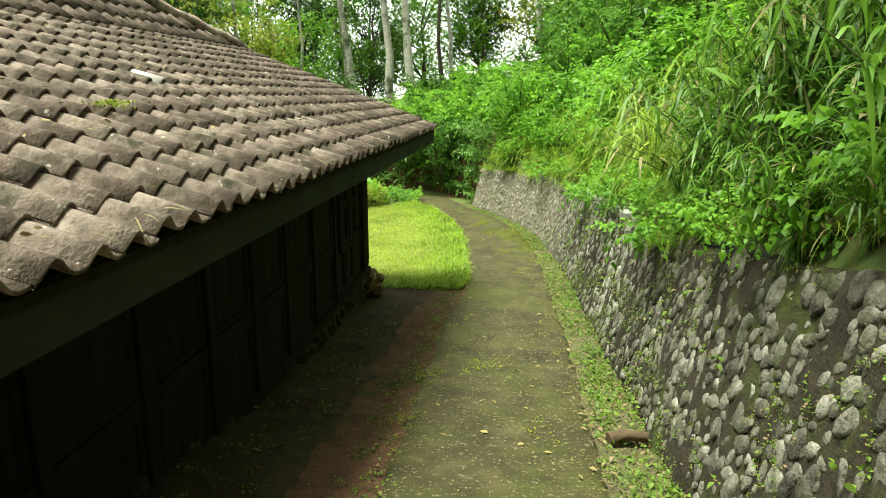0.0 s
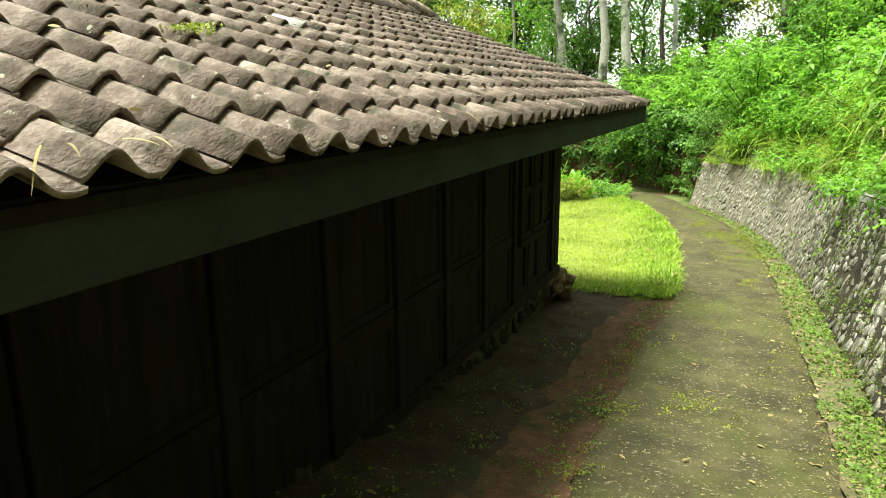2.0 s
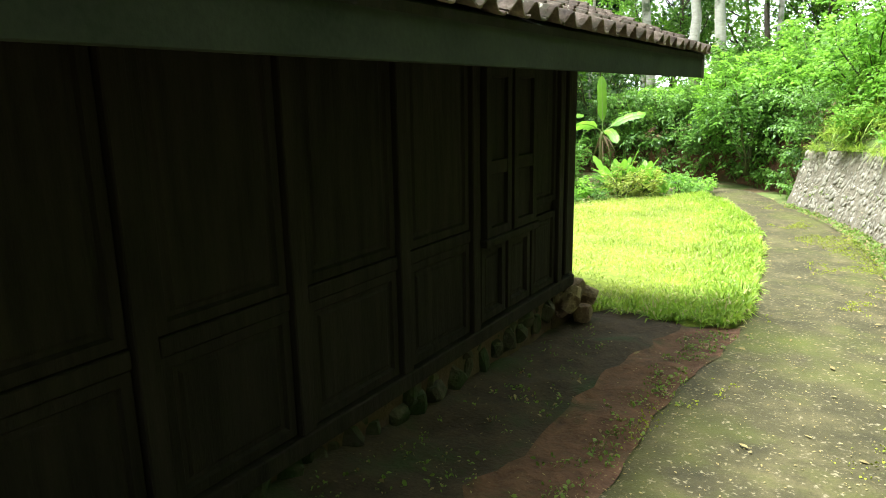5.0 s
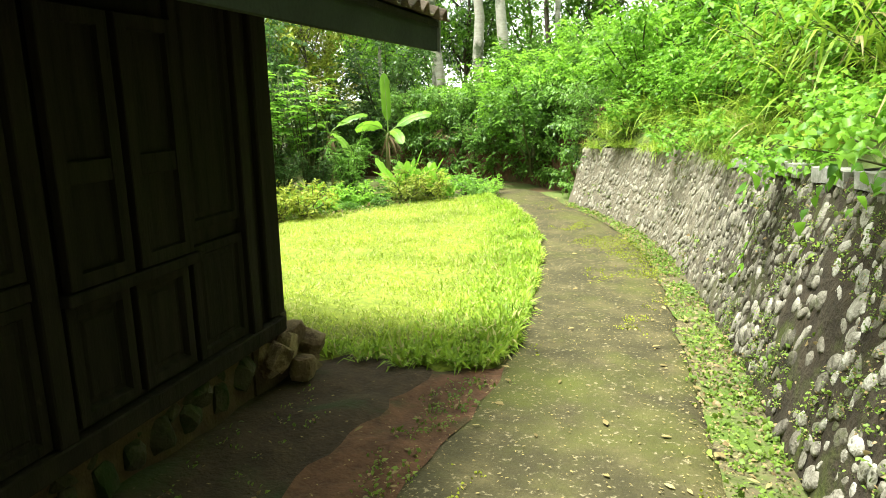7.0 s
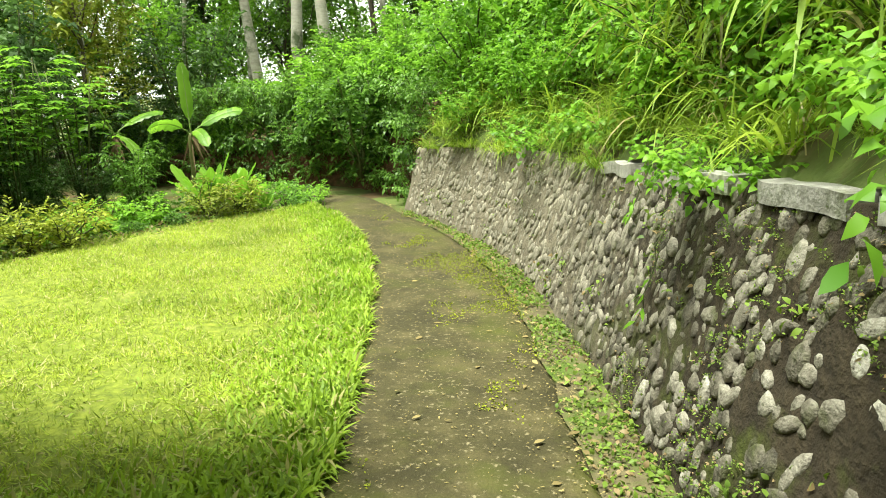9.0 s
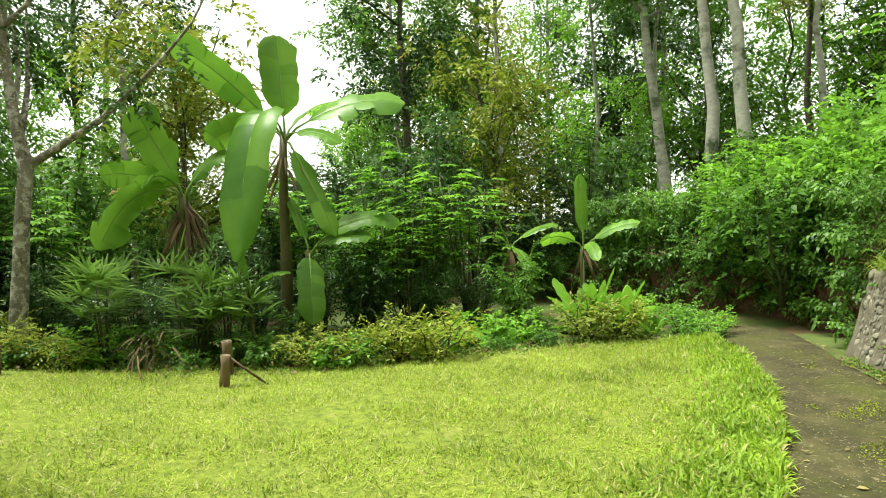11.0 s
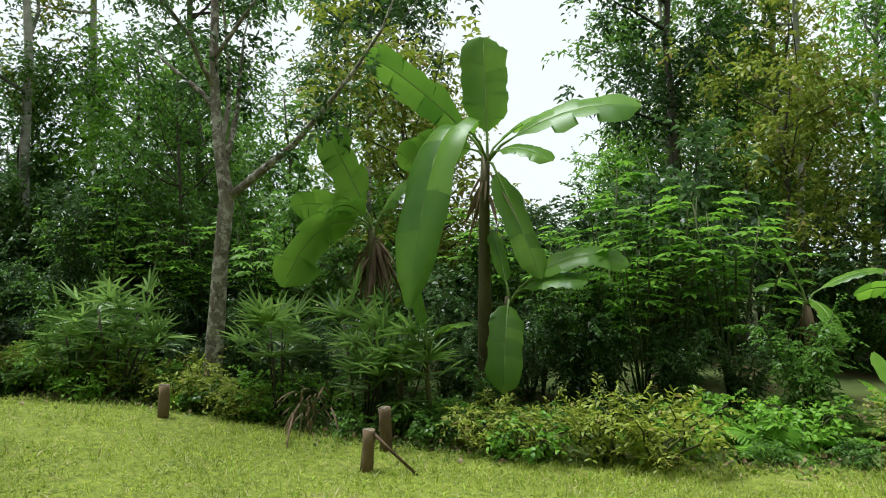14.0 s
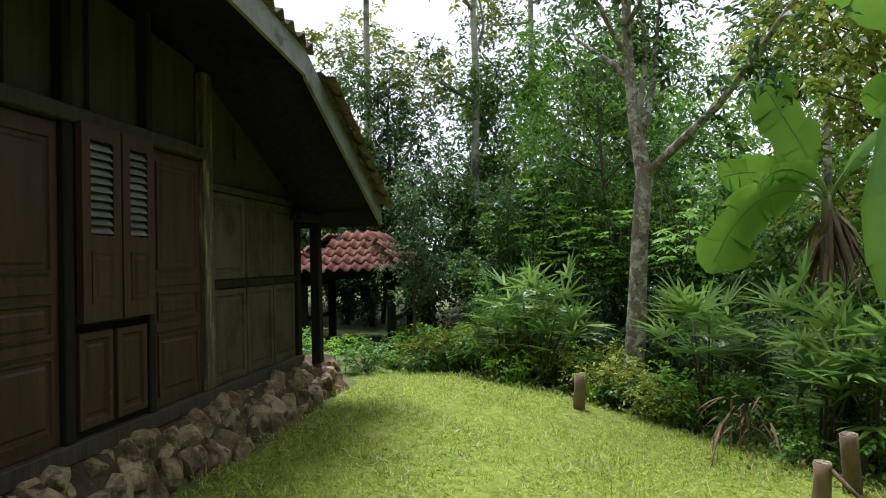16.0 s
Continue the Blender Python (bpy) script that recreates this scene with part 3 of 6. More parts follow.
def on_front(u, v, d):
    return (u, FRONT_Y + d, v)


def on_side(u, v, d):
    return (WALL_X + d, u, v)


def framed(f, depth, base=0.0):
    return [(0, base - 0.02), (0, base + depth - 0.004), (0.004, base + depth), (f, base + depth), (f + 0.012, base + 0.002), (f + 0.03, base + 0.002), (f + 0.045, base + 0.01)]


def front_panel(name, x0, x1, z0, z1, mat, parent, proud=0.0, frame_w=0.045, depth=0.018):
    bm = bmesh.new()
    ringed(bm, on_front, x0, x1, z0, z1, framed(frame_w, depth, proud))
    return part(name, bm, mat, parent)


def side_panel(name, y0, y1, z0, z1, mat, parent, proud=0.0, frame_w=0.045, depth=0.018):
    bm = bmesh.new()
    ringed(bm, on_side, y0, y1, z0, z1, framed(frame_w, depth, proud))
    return part(name, bm, mat, parent)


def frame_with_hole(bm, place, u0, u1, v0, v1, a0, a1, b0, b1, d0, d1):
    """A board from depth d0 to d1 with a rectangular hole through it."""
    rings = []
    for d in (d0, d1):
        out = [bm.verts.new(place(u, v, d)) for u, v in ((u0, v0), (u1, v0), (u1, v1), (u0, v1))]
        inn = [bm.verts.new(place(u, v, d)) for u, v in ((a0, b0), (a1, b0), (a1, b1), (a0, b1))]
        rings.append((out, inn))
        for k in range(4):
            j = (k + 1) % 4
            bm.faces.new((out[k], out[j], inn[j], inn[k]))
    for k in range(4):
        j = (k + 1) % 4
        bm.faces.new((rings[0][0][k], rings[0][0][j], rings[1][0][j], rings[1][0][k]))
        bm.faces.new((rings[0][1][k], rings[0][1][j], rings[1][1][j], rings[1][1][k]))
    bmesh.ops.recalc_face_normals(bm, faces=bm.faces[:])


def build_walls():
    T = 0.06
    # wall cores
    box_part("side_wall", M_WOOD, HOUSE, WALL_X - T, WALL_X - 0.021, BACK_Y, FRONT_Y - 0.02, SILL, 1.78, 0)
    box_part("west_wall", M_WOOD, HOUSE, WEST_X, WEST_X + T, BACK_Y, FRONT_Y - 0.071, SILL, 1.46, 0)
    box_part("back_wall", M_WOOD, HOUSE, WEST_X, WALL_X - T, BACK_Y, BACK_Y + T, SILL, 2.4, 0)
    bm = bmesh.new()
    outline = [(WALL_X - 0.002, SILL), (WALL_X - 0.002, roof_z(WALL_X) - 0.11), (BREAK_X, BREAK_Z - 0.11), (B2_X, B2_Z - 0.11), (WEST_X, roof_z(WEST_X) - 0.11), (WEST_X, SILL)]
    a = [bm.verts.new((x, FRONT_Y - 0.021, z)) for x, z in outline]
    b = [bm.verts.new((x, FRONT_Y - 0.07, z)) for x, z in outline]
    bm.faces.new(a)
    bm.faces.new(b[::-1])
    for k in range(6):
        bm.faces.new((a[k], b[k], b[(k + 1) % 6], a[(k + 1) % 6]))
    bmesh.ops.recalc_face_normals(bm, faces=bm.faces[:])
    part("front_wall", bm, M_FRONT, HOUSE, "dark boarded front wall")
    box_part("floor", M_WOOD, HOUSE, WEST_X + T, WALL_X - T, BACK_Y + T, FRONT_Y - 0.07, SILL, SILL + 0.03, 0)

    # front: sill beam and posts
    box_part("sill_beam", M_FRONT, HOUSE, WEST_X - 0.02, WALL_X, FRONT_Y - 0.018, FRONT_Y + 0.07, SILL - 0.045, SILL + 0.06, 0.008)
    for x0, x1, z1, mat in ((-2.8, -2.65, 2.5, M_WORN), (-3.48, -3.4, 2.5, M_WOOD), (-4.24, -4.17, 2.5, M_WOOD), (-5.04, -4.9, 2.3, M_WORN), (-6.9, -6.8, 1.75, M_WOOD), (-0.3, -0.14, 1.8, M_WOOD), (-1.5, -1.4, 2.2, M_WOOD)):
        box_part("post", mat, HOUSE, x0, x1, FRONT_Y - 0.018, FRONT_Y + 0.055, SILL + 0.061, min(z1, roof_z((x0 + x1) / 2) - 0.16), 0.008)
    box_part("lintel_beam", M_FRONT, HOUSE, -4.9, -2.65, FRONT_Y - 0.01, FRONT_Y + 0.075, 1.61, 1.7, 0.008)
    box_part("top_rail", M_FRONT, HOUSE, -6.8, -5.04, FRONT_Y - 0.015, FRONT_Y + 0.035, 1.4, 1.46, 0.006)
    for k, x in enumerate(np.arange(-6.2, -0.4, 0.62)):
        if not any(abs(x - p) < 0.2 for p in (-2.72, -3.44, -4.2, -4.97)):
            box_part("batten", M_FRONT, HOUSE, x, x + 0.05, FRONT_Y - 0.018, FRONT_Y + 0.015, 1.71, roof_z(x) - 0.2, 0.004)

    def leaf(name, label, x0, x1, z0, z1, cells, mat):
        bm = bmesh.new()
        ringed(bm, on_front, x0, x1, z0, z1, [(0, -0.02), (0, 0.012), (0.004, 0.016)])
        ob = part(name, bm, mat, HOUSE, label)
        for a0, a1, b0, b1 in cells:
            bm = bmesh.new()
            ringed(bm, on_front, a0, a1, b0, b1, [(0, 0.01), (0, 0.03), (0.016, 0.03), (0.022, 0.018), (0.045, 0.018), (0.06, 0.027)])
            part("panel", bm, mat, ob)
        return ob

    def rails(x0, x1, zs):
        for z in zs:
            box_part("rail", M_DOOR, HOUSE, x0 + 0.041, x1 - 0.041, FRONT_Y + 0.001, FRONT_Y + 0.026, z - 0.03, z + 0.03, 0.004)

    for x0, x1 in ((-3.4, -2.81), (-4.89, -4.25)):
        i, j = x0 + 0.06, x1 - 0.06
        leaf("door", "closed red-brown panelled wooden door", x0, x1, SILL + 0.062, 1.6, [(i, j, 0.78, 1.52), (i, j, 0.44, 0.63), (i, j, -0.08, 0.34)], M_DOOR)
        rails(x0, x1, (0.7, 0.39))
    # a blind door beside, towards the corner
    leaf("door", "closed red-brown panelled wooden door", -2.64, -2.05, SILL + 0.062, 1.6, [(-2.58, -2.11, 0.78, 1.52), (-2.58, -2.11, 0.44, 0.63), (-2.58, -2.11, -0.08, 0.34)], M_DOOR)

    # the shuttered window between the doors
    win = thing_part("window", HOUSE, "window with closed louvred wooden shutters over a panelled apron")
    bm = bmesh.new()
    box(bm, -4.16, -3.49, FRONT_Y - 0.018, FRONT_Y + 0.012, SILL + 0.062, 0.46)
    part("apron", bm, M_WOOD, win)
    for x0, x1 in ((-4.14, -3.84), (-3.8, -3.51)):
        front_panel("apron_panel", x0, x1, -0.1, 0.44, M_DOOR, win, 0.034, 0.04, 0.02)
    for x0, x1 in ((-4.165, -3.845), (-3.825, -3.485)):
        y0, f = FRONT_Y + 0.06, 0.07
        bm = bmesh.new()
        frame_with_hole(bm, on_front, x0, x1, 0.5, 1.62, x0 + f, x1 - f, 0.99, 1.53, 0.06, 0.1)
        sh = part("shutter", bm, M_DOOR, win, "louvred wooden shutter")
        bm = bmesh.new()
        ringed(bm, on_front, x0 + f, x1 - f, 0.6, 0.9, [(0, 0.095), (0, 0.106), (0.014, 0.106), (0.02, 0.101), (0.035, 0.101), (0.05, 0.107)])
        part("panel", bm, M_DOOR, sh)
        me = None
        for k in range(11):
            z = 1.02 + k * 0.0475
            if me is None:
                bm = bmesh.new()
                c = [(-0.016, 0.026), (0.016, -0.012), (0.016, -0.02), (-0.016, 0.018)]
                w = (x1 - x0) / 2 - f
                a = [bm.verts.new((-w, y, z)) for y, z in c]
                b = [bm.verts.new((w, y, z)) for y, z in c]
                bm.faces.new(a)
                bm.faces.new(b[::-1])
                for q in range(4):
                    bm.faces.new((a[q], b[q], b[(q + 1) % 4], a[(q + 1) % 4]))
                me = bpy.data.meshes.new("slat")
                bmesh.ops.recalc_face_normals(bm, faces=bm.faces[:])
                bm.to_mesh(me)
                bm.free()
                me.materials.append(M_SLAT)
            ob = new("slat", me)
            ob.parent = sh
            ob.location = ((x0 + x1) / 2, y0 + 0.02, z)
    # panels at the west end
    for x0, x1 in ((-5.66, -5.06), (-6.24, -5.68), (-6.79, -6.26)):
        front_panel("wall_panel", x0, x1, 0.69, 1.39, M_WPANEL, HOUSE, 0.0, 0.05, 0.02)
        front_panel("wall_panel", x0, x1, SILL + 0.062, 0.61, M_WPANEL, HOUSE, 0.0, 0.05, 0.02)
        box_part("wall_rail", M_WOOD, HOUSE, x0, x1, FRONT_Y - 0.018, FRONT_Y + 0.035, 0.615, 0.685, 0.005)

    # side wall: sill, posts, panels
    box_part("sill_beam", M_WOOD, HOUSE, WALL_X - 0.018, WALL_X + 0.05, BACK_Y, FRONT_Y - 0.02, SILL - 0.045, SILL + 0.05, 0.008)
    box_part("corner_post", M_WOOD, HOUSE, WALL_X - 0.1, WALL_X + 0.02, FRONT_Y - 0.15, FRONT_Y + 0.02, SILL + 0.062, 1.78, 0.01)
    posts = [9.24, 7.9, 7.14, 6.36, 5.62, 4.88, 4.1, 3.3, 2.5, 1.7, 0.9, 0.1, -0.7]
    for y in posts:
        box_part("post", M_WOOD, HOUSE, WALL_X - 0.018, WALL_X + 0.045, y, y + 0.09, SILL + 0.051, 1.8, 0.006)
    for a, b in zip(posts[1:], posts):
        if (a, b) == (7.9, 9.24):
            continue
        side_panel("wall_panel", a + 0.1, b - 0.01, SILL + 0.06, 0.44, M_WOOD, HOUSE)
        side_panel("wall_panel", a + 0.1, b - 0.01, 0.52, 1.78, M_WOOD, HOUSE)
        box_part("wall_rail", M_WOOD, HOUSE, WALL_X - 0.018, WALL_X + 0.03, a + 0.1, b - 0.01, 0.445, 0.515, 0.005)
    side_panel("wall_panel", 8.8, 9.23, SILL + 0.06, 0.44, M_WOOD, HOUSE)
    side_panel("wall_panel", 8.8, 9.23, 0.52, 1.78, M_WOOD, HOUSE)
    win = thing_part("window", HOUSE, "window with closed wooden shutters over a panelled apron")
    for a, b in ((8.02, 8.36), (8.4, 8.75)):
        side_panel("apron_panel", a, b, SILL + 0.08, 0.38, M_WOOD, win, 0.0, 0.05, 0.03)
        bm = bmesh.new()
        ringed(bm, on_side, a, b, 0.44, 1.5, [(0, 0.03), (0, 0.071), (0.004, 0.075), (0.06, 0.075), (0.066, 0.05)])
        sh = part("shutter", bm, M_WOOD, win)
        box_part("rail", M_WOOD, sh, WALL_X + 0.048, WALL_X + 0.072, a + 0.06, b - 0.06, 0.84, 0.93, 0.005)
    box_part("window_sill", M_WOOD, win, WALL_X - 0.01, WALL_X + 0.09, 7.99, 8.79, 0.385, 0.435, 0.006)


    # the eave post and beam at the west end
    box_part("eave_post", M_WOOD, HOUSE, -7.15, -7.04, FRONT_Y + 0.1, FRONT_Y + 0.2, SILL - 0.06, 1.24, 0.008)
    box_part("eave_beam", M_WOOD, HOUSE, -7.16, -6.5, FRONT_Y + 0.09, FRONT_Y + 0.21, 1.241, 1.33, 0.008)


def thing_part(name, parent, label):
    ob = new(name)
    ob.parent = parent
    return tagged(ob, label)


M_WPANEL = surface("greyed_panel_wood", [(0.2, (0.04, 0.031, 0.021)), (0.8, (0.105, 0.083, 0.056))], 3, 0.7, 0.4, 40, stretch=(6, 6, 0.5), patch=(0.045, 0.03, 0.02), patch_scale=3)
M_SLAT = surface("pale_louvre_wood", [(0.2, (0.11, 0.105, 0.095)), (0.8, (0.22, 0.215, 0.2))], 5, 0.6, 0.2)
build_walls()

# ---- stones and tiles ----
def stone_mesh(name, seed):
    """A low rounded stone: two rings and a crown, longest along its own z, facing its own x."""
    r = random.Random(seed)
    bm = bmesh.new()
    rings = []
    own = [1 + 0.42 * (r.random() - 0.5) for _ in range(8)]
    tip = r.uniform(-0.25, 0.25)
    for rad, up in ((1.0, -0.5), (0.97, 0.4), (0.8, 0.85)):
        ring = []
        for k in range(8):
            a = 2 * math.pi * k / 8
            j = own[k] * (1 + 0.16 * (r.random() - 0.5))
            ring.append(bm.verts.new((up + tip * math.cos(a) + 0.2 * (r.random() - 0.5), math.cos(a) * rad * j, math.sin(a) * rad * j)))
        rings.append(ring)
    for a, b in zip(rings, rings[1:]):
        for k in range(8):
            bm.faces.new((a[k], a[(k + 1) % 8], b[(k + 1) % 8], b[k])).smooth = True
    top = bm.verts.new((0.86 + 0.12 * r.random(), 0.4 * (r.random() - 0.5), 0.4 * (r.random() - 0.5)))
    for k in range(8):
        bm.faces.new((rings[2][k], rings[2][(k + 1) % 8], top)).smooth = True
    me = bpy.data.meshes.new(name)
    bm.to_mesh(me)
    bm.free()
    return me


STONES = [stone_mesh("stone", k) for k in range(14)]


def joined(name, shapes, mats, material, parent, label=""):
    """Many placed copies of small meshes as one part."""
    V, Q, n = [], [], 0
    T = []
    for me, m in zip(shapes, mats):
        co = np.empty(len(me.vertices) * 3, np.float32)
        me.vertices.foreach_get("co", co)
        M = np.array(m)
        V.append(co.reshape(-1, 3) @ M[:3, :3].T + M[:3, 3])
        for p in me.polygons:
            (Q if len(p.vertices) == 4 else T).append([n + i for i in p.vertices])
        n += len(me.vertices)
    mesh = bpy.data.meshes.new(name)
    mesh.from_pydata(np.concatenate(V).tolist(), [], Q + T)
    mesh.polygons.foreach_set("use_smooth", np.full(len(mesh.polygons), shapes[0].polygons[0].use_smooth))
    ob = mesh_ob(name, mesh, material, parent, label, kind="stuff")
    return ob


def frame_of(p, n, spin):
    """Axes at p: x out along n, z up the face, turned by spin degrees."""
    n = n.normalized()
    up = (Vector((0, 0, 1)) - n * n.z).normalized()
    side = up.cross(n)
    m = Matrix((n, side, up)).transposed().to_4x4()
    m.translation = p
    return m @ Matrix.Rotation(radians(spin), 4, "X")


def build_wall_stones():
    r = random.Random(5)
    inv = WALL.matrix_world.inverted()
    single, many = [], []
    y = -6.5
    while y < 18.45:
        h = 0.06 + r.random() * 0.06
        while h < wall_h(y) - 0.03:
            size = r.choice((0.022, 0.03, 0.038, 0.044, 0.056)) * r.uniform(0.9, 1.2)
            yy = y + r.uniform(-0.035, 0.035)
            if -6.9 < yy < 18.47 and noise.noise((yy * 1.3, h * 1.6, 6)) + r.random() > (0.02 if yy < 11 else -0.4):
                p, n = wall_face(yy, h)
                n = (n + Vector((0, 0, BATTER))).normalized()
                m = inv @ frame_of(p - n * r.uniform(0.0, 0.009), n, r.gauss(-18, 28)) @ Matrix.Diagonal((size * r.uniform(0.2, 0.42), size * r.uniform(0.6, 1.0), size * r.uniform(0.9, 1.55), 1))
                (single if 7.6 < yy < 10.9 and len(single) < 300 and h > 0.1 else many).append((STONES[r.randrange(14)], m))
            h += r.uniform(0.055, 0.11)
        y += r.uniform(0.07, 0.1)
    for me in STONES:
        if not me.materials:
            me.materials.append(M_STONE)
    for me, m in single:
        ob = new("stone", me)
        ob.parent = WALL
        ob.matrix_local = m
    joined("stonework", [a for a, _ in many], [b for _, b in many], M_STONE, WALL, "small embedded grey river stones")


build_wall_stones()


def rock_mesh(name, seed):
    r = random.Random(seed)
    bm = bmesh.new()
    bmesh.ops.create_icosphere(bm, subdivisions=2, radius=1)
    for v in bm.verts:
        v.co *= 1 + 0.16 * noise.noise(v.co * 1.7 + Vector((seed * 3.1, 0, 0)))
        v.co = Vector([max(-0.68 - 0.1 * math.sin(seed * k), min(0.7, c)) for k, c in enumerate(v.co)])
    me = bpy.data.meshes.new(name)
    bm.to_mesh(me)
    bm.free()
    me.materials.append(M_FSTONE)
    return me


ROCKS = [rock_mesh("footing_stone", k) for k in range(6)]


def build_footing():
    """The stone footing: rough boulders under both visible walls."""
    r = random.Random(11)
    foot = thing_part("footing", HOUSE, "rough boulder footing with earth between the stones")
    # earth core
    bm = bmesh.new()
    prof = [(-0.3, SILL - 0.05), (0.1, SILL - 0.05), (0.2, -0.4), (0.3, -0.85), (-0.3, -0.85)]
    a = [bm.verts.new((WEST_X - 0.6, FRONT_Y + o, z)) for o, z in prof]
    b = [bm.verts.new((WALL_X - 0.02, FRONT_Y + o, z)) for o, z in prof]
    bm.faces.new(a)
    bm.faces.new(b[::-1])
    for k in range(5):
        bm.faces.new((a[k], b[k], b[(k + 1) % 5], a[(k + 1) % 5]))
    bmesh.ops.recalc_face_normals(bm, faces=bm.faces[:])
    part("core", bm, M_FSOIL, foot)
    bm = bmesh.new()
    box(bm, WALL_X - 0.3, WALL_X - 0.03, BACK_Y, FRONT_Y - 0.31, -1.0, SILL - 0.05)
    part("core", bm, M_FSOIL, foot)

    # Side wall copies of the boulders: mossy, with the eave's shade coloured in.
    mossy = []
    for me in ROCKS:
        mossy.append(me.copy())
        mossy[-1].materials[0] = M_DIM_MOSSROCK

    def put(x, y, z, s, kind=ROCKS):
        ob = new("footing_stone", kind[r.randrange(6)])
        ob.parent = foot
        ob.matrix_local = pose(x, y, z, r.uniform(0, 360), r.uniform(0, 360), r.uniform(0, 360)) @ Matrix.Diagonal((s * r.uniform(0.85, 1.25), s * r.uniform(0.7, 1.1), s * r.uniform(0.75, 1.0), 1))

    for row, (o, z, s) in enumerate(((0.07, SILL - 0.1, 0.1), (0.13, -0.37, 0.12), (0.19, -0.49, 0.13), (0.24, -0.6, 0.13))):
        x = WEST_X - 0.62 + row * 0.04
        while x < WALL_X + 0.15:
            put(x, FRONT_Y + o + r.uniform(-0.04, 0.05), z + r.uniform(-0.03, 0.02), s * r.choice((0.55, 0.75, 0.95, 1.1, 1.25)))
            x += s * r.uniform(1.0, 1.6)
    for x, y, z, s in ((0.02, 0.06, -0.31, 0.1), (0.07, -0.06, -0.33, 0.1), (0.06, 0.16, -0.46, 0.12), (0.13, 0.0, -0.5, 0.12), (0.08, -0.2, -0.36, 0.11)):
        put(WALL_X + x, FRONT_Y + y, z, s)
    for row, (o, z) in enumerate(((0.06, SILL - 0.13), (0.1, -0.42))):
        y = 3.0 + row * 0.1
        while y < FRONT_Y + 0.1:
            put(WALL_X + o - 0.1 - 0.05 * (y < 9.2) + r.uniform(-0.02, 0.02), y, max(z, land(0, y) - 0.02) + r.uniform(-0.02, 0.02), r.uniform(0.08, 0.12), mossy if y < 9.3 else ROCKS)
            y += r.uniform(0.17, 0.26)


M_FSOIL = surface("footing_earth", [(0.2, (0.03, 0.02, 0.012)), (0.8, (0.12, 0.08, 0.047))], 6, 0.95, 1.0, 60)
build_footing()


def tile_mesh(name, w=0.2, length=0.29, amp=0.03, thick=0.013):
    """A clay pantile: one wave across, x across, y down the slope from 0 to length, z out of the slope."""
    n = 13
    V, F = [], []
    for layer in (0, -thick):
        for v in (0, 1):
            for k in range(n):
                f = k / (n - 1)
                roll = ((1 + math.cos(2 * math.pi * (f - 0.35))) / 2) ** 1.5
                V.append(((f - 0.5) * w, v * length, amp * (2 * roll - 1) + 0.003 * v + layer))
    for layer in (0, 1):
        for k in range(n - 1):
            i = layer * 2 * n + k
            q = [i, i + 1, i + n + 1, i + n]
            F.append(q if layer == 0 else q[::-1])
    for k in range(n - 1):
        F.append([n + k, n + 1 + k, 3 * n + 1 + k, 3 * n + k])
    me = bpy.data.meshes.new(name)
    me.from_pydata(V, [], F)
    me.polygons.foreach_set("use_smooth", np.ones(len(me.polygons), bool))
    return me


TILE = tile_mesh("tile")


def slope_tiles(origin, across, down, rows, cols, pitch, step, keep):
    """Poses of tiles: origin is the lower edge's start; across runs along the eave, down runs down the slope."""
    r = random.Random(3)
    out = []
    across, down = across.normalized(), down.normalized()
    n = across.cross(down).normalized()
    if n.z < 0:
        n = -n
    for j in range(rows):
        for i in range(cols):
            p = origin + across * (i * pitch + r.uniform(-0.006, 0.006)) - down * (j * step + 0.29 + r.uniform(-0.01, 0.01)) + n * (-0.014 + r.uniform(-0.002, 0.004))
            if not keep(p):
                continue
            m = Matrix((across, down, n)).transposed().to_4x4()
            m.translation = p
            m = m @ Matrix.Rotation(radians(5.2 + r.uniform(-0.9, 0.9)), 4, "X") @ Matrix.Rotation(radians(r.uniform(-1.5, 1.5)), 4, "Z")
            out.append((p, m))
    return out


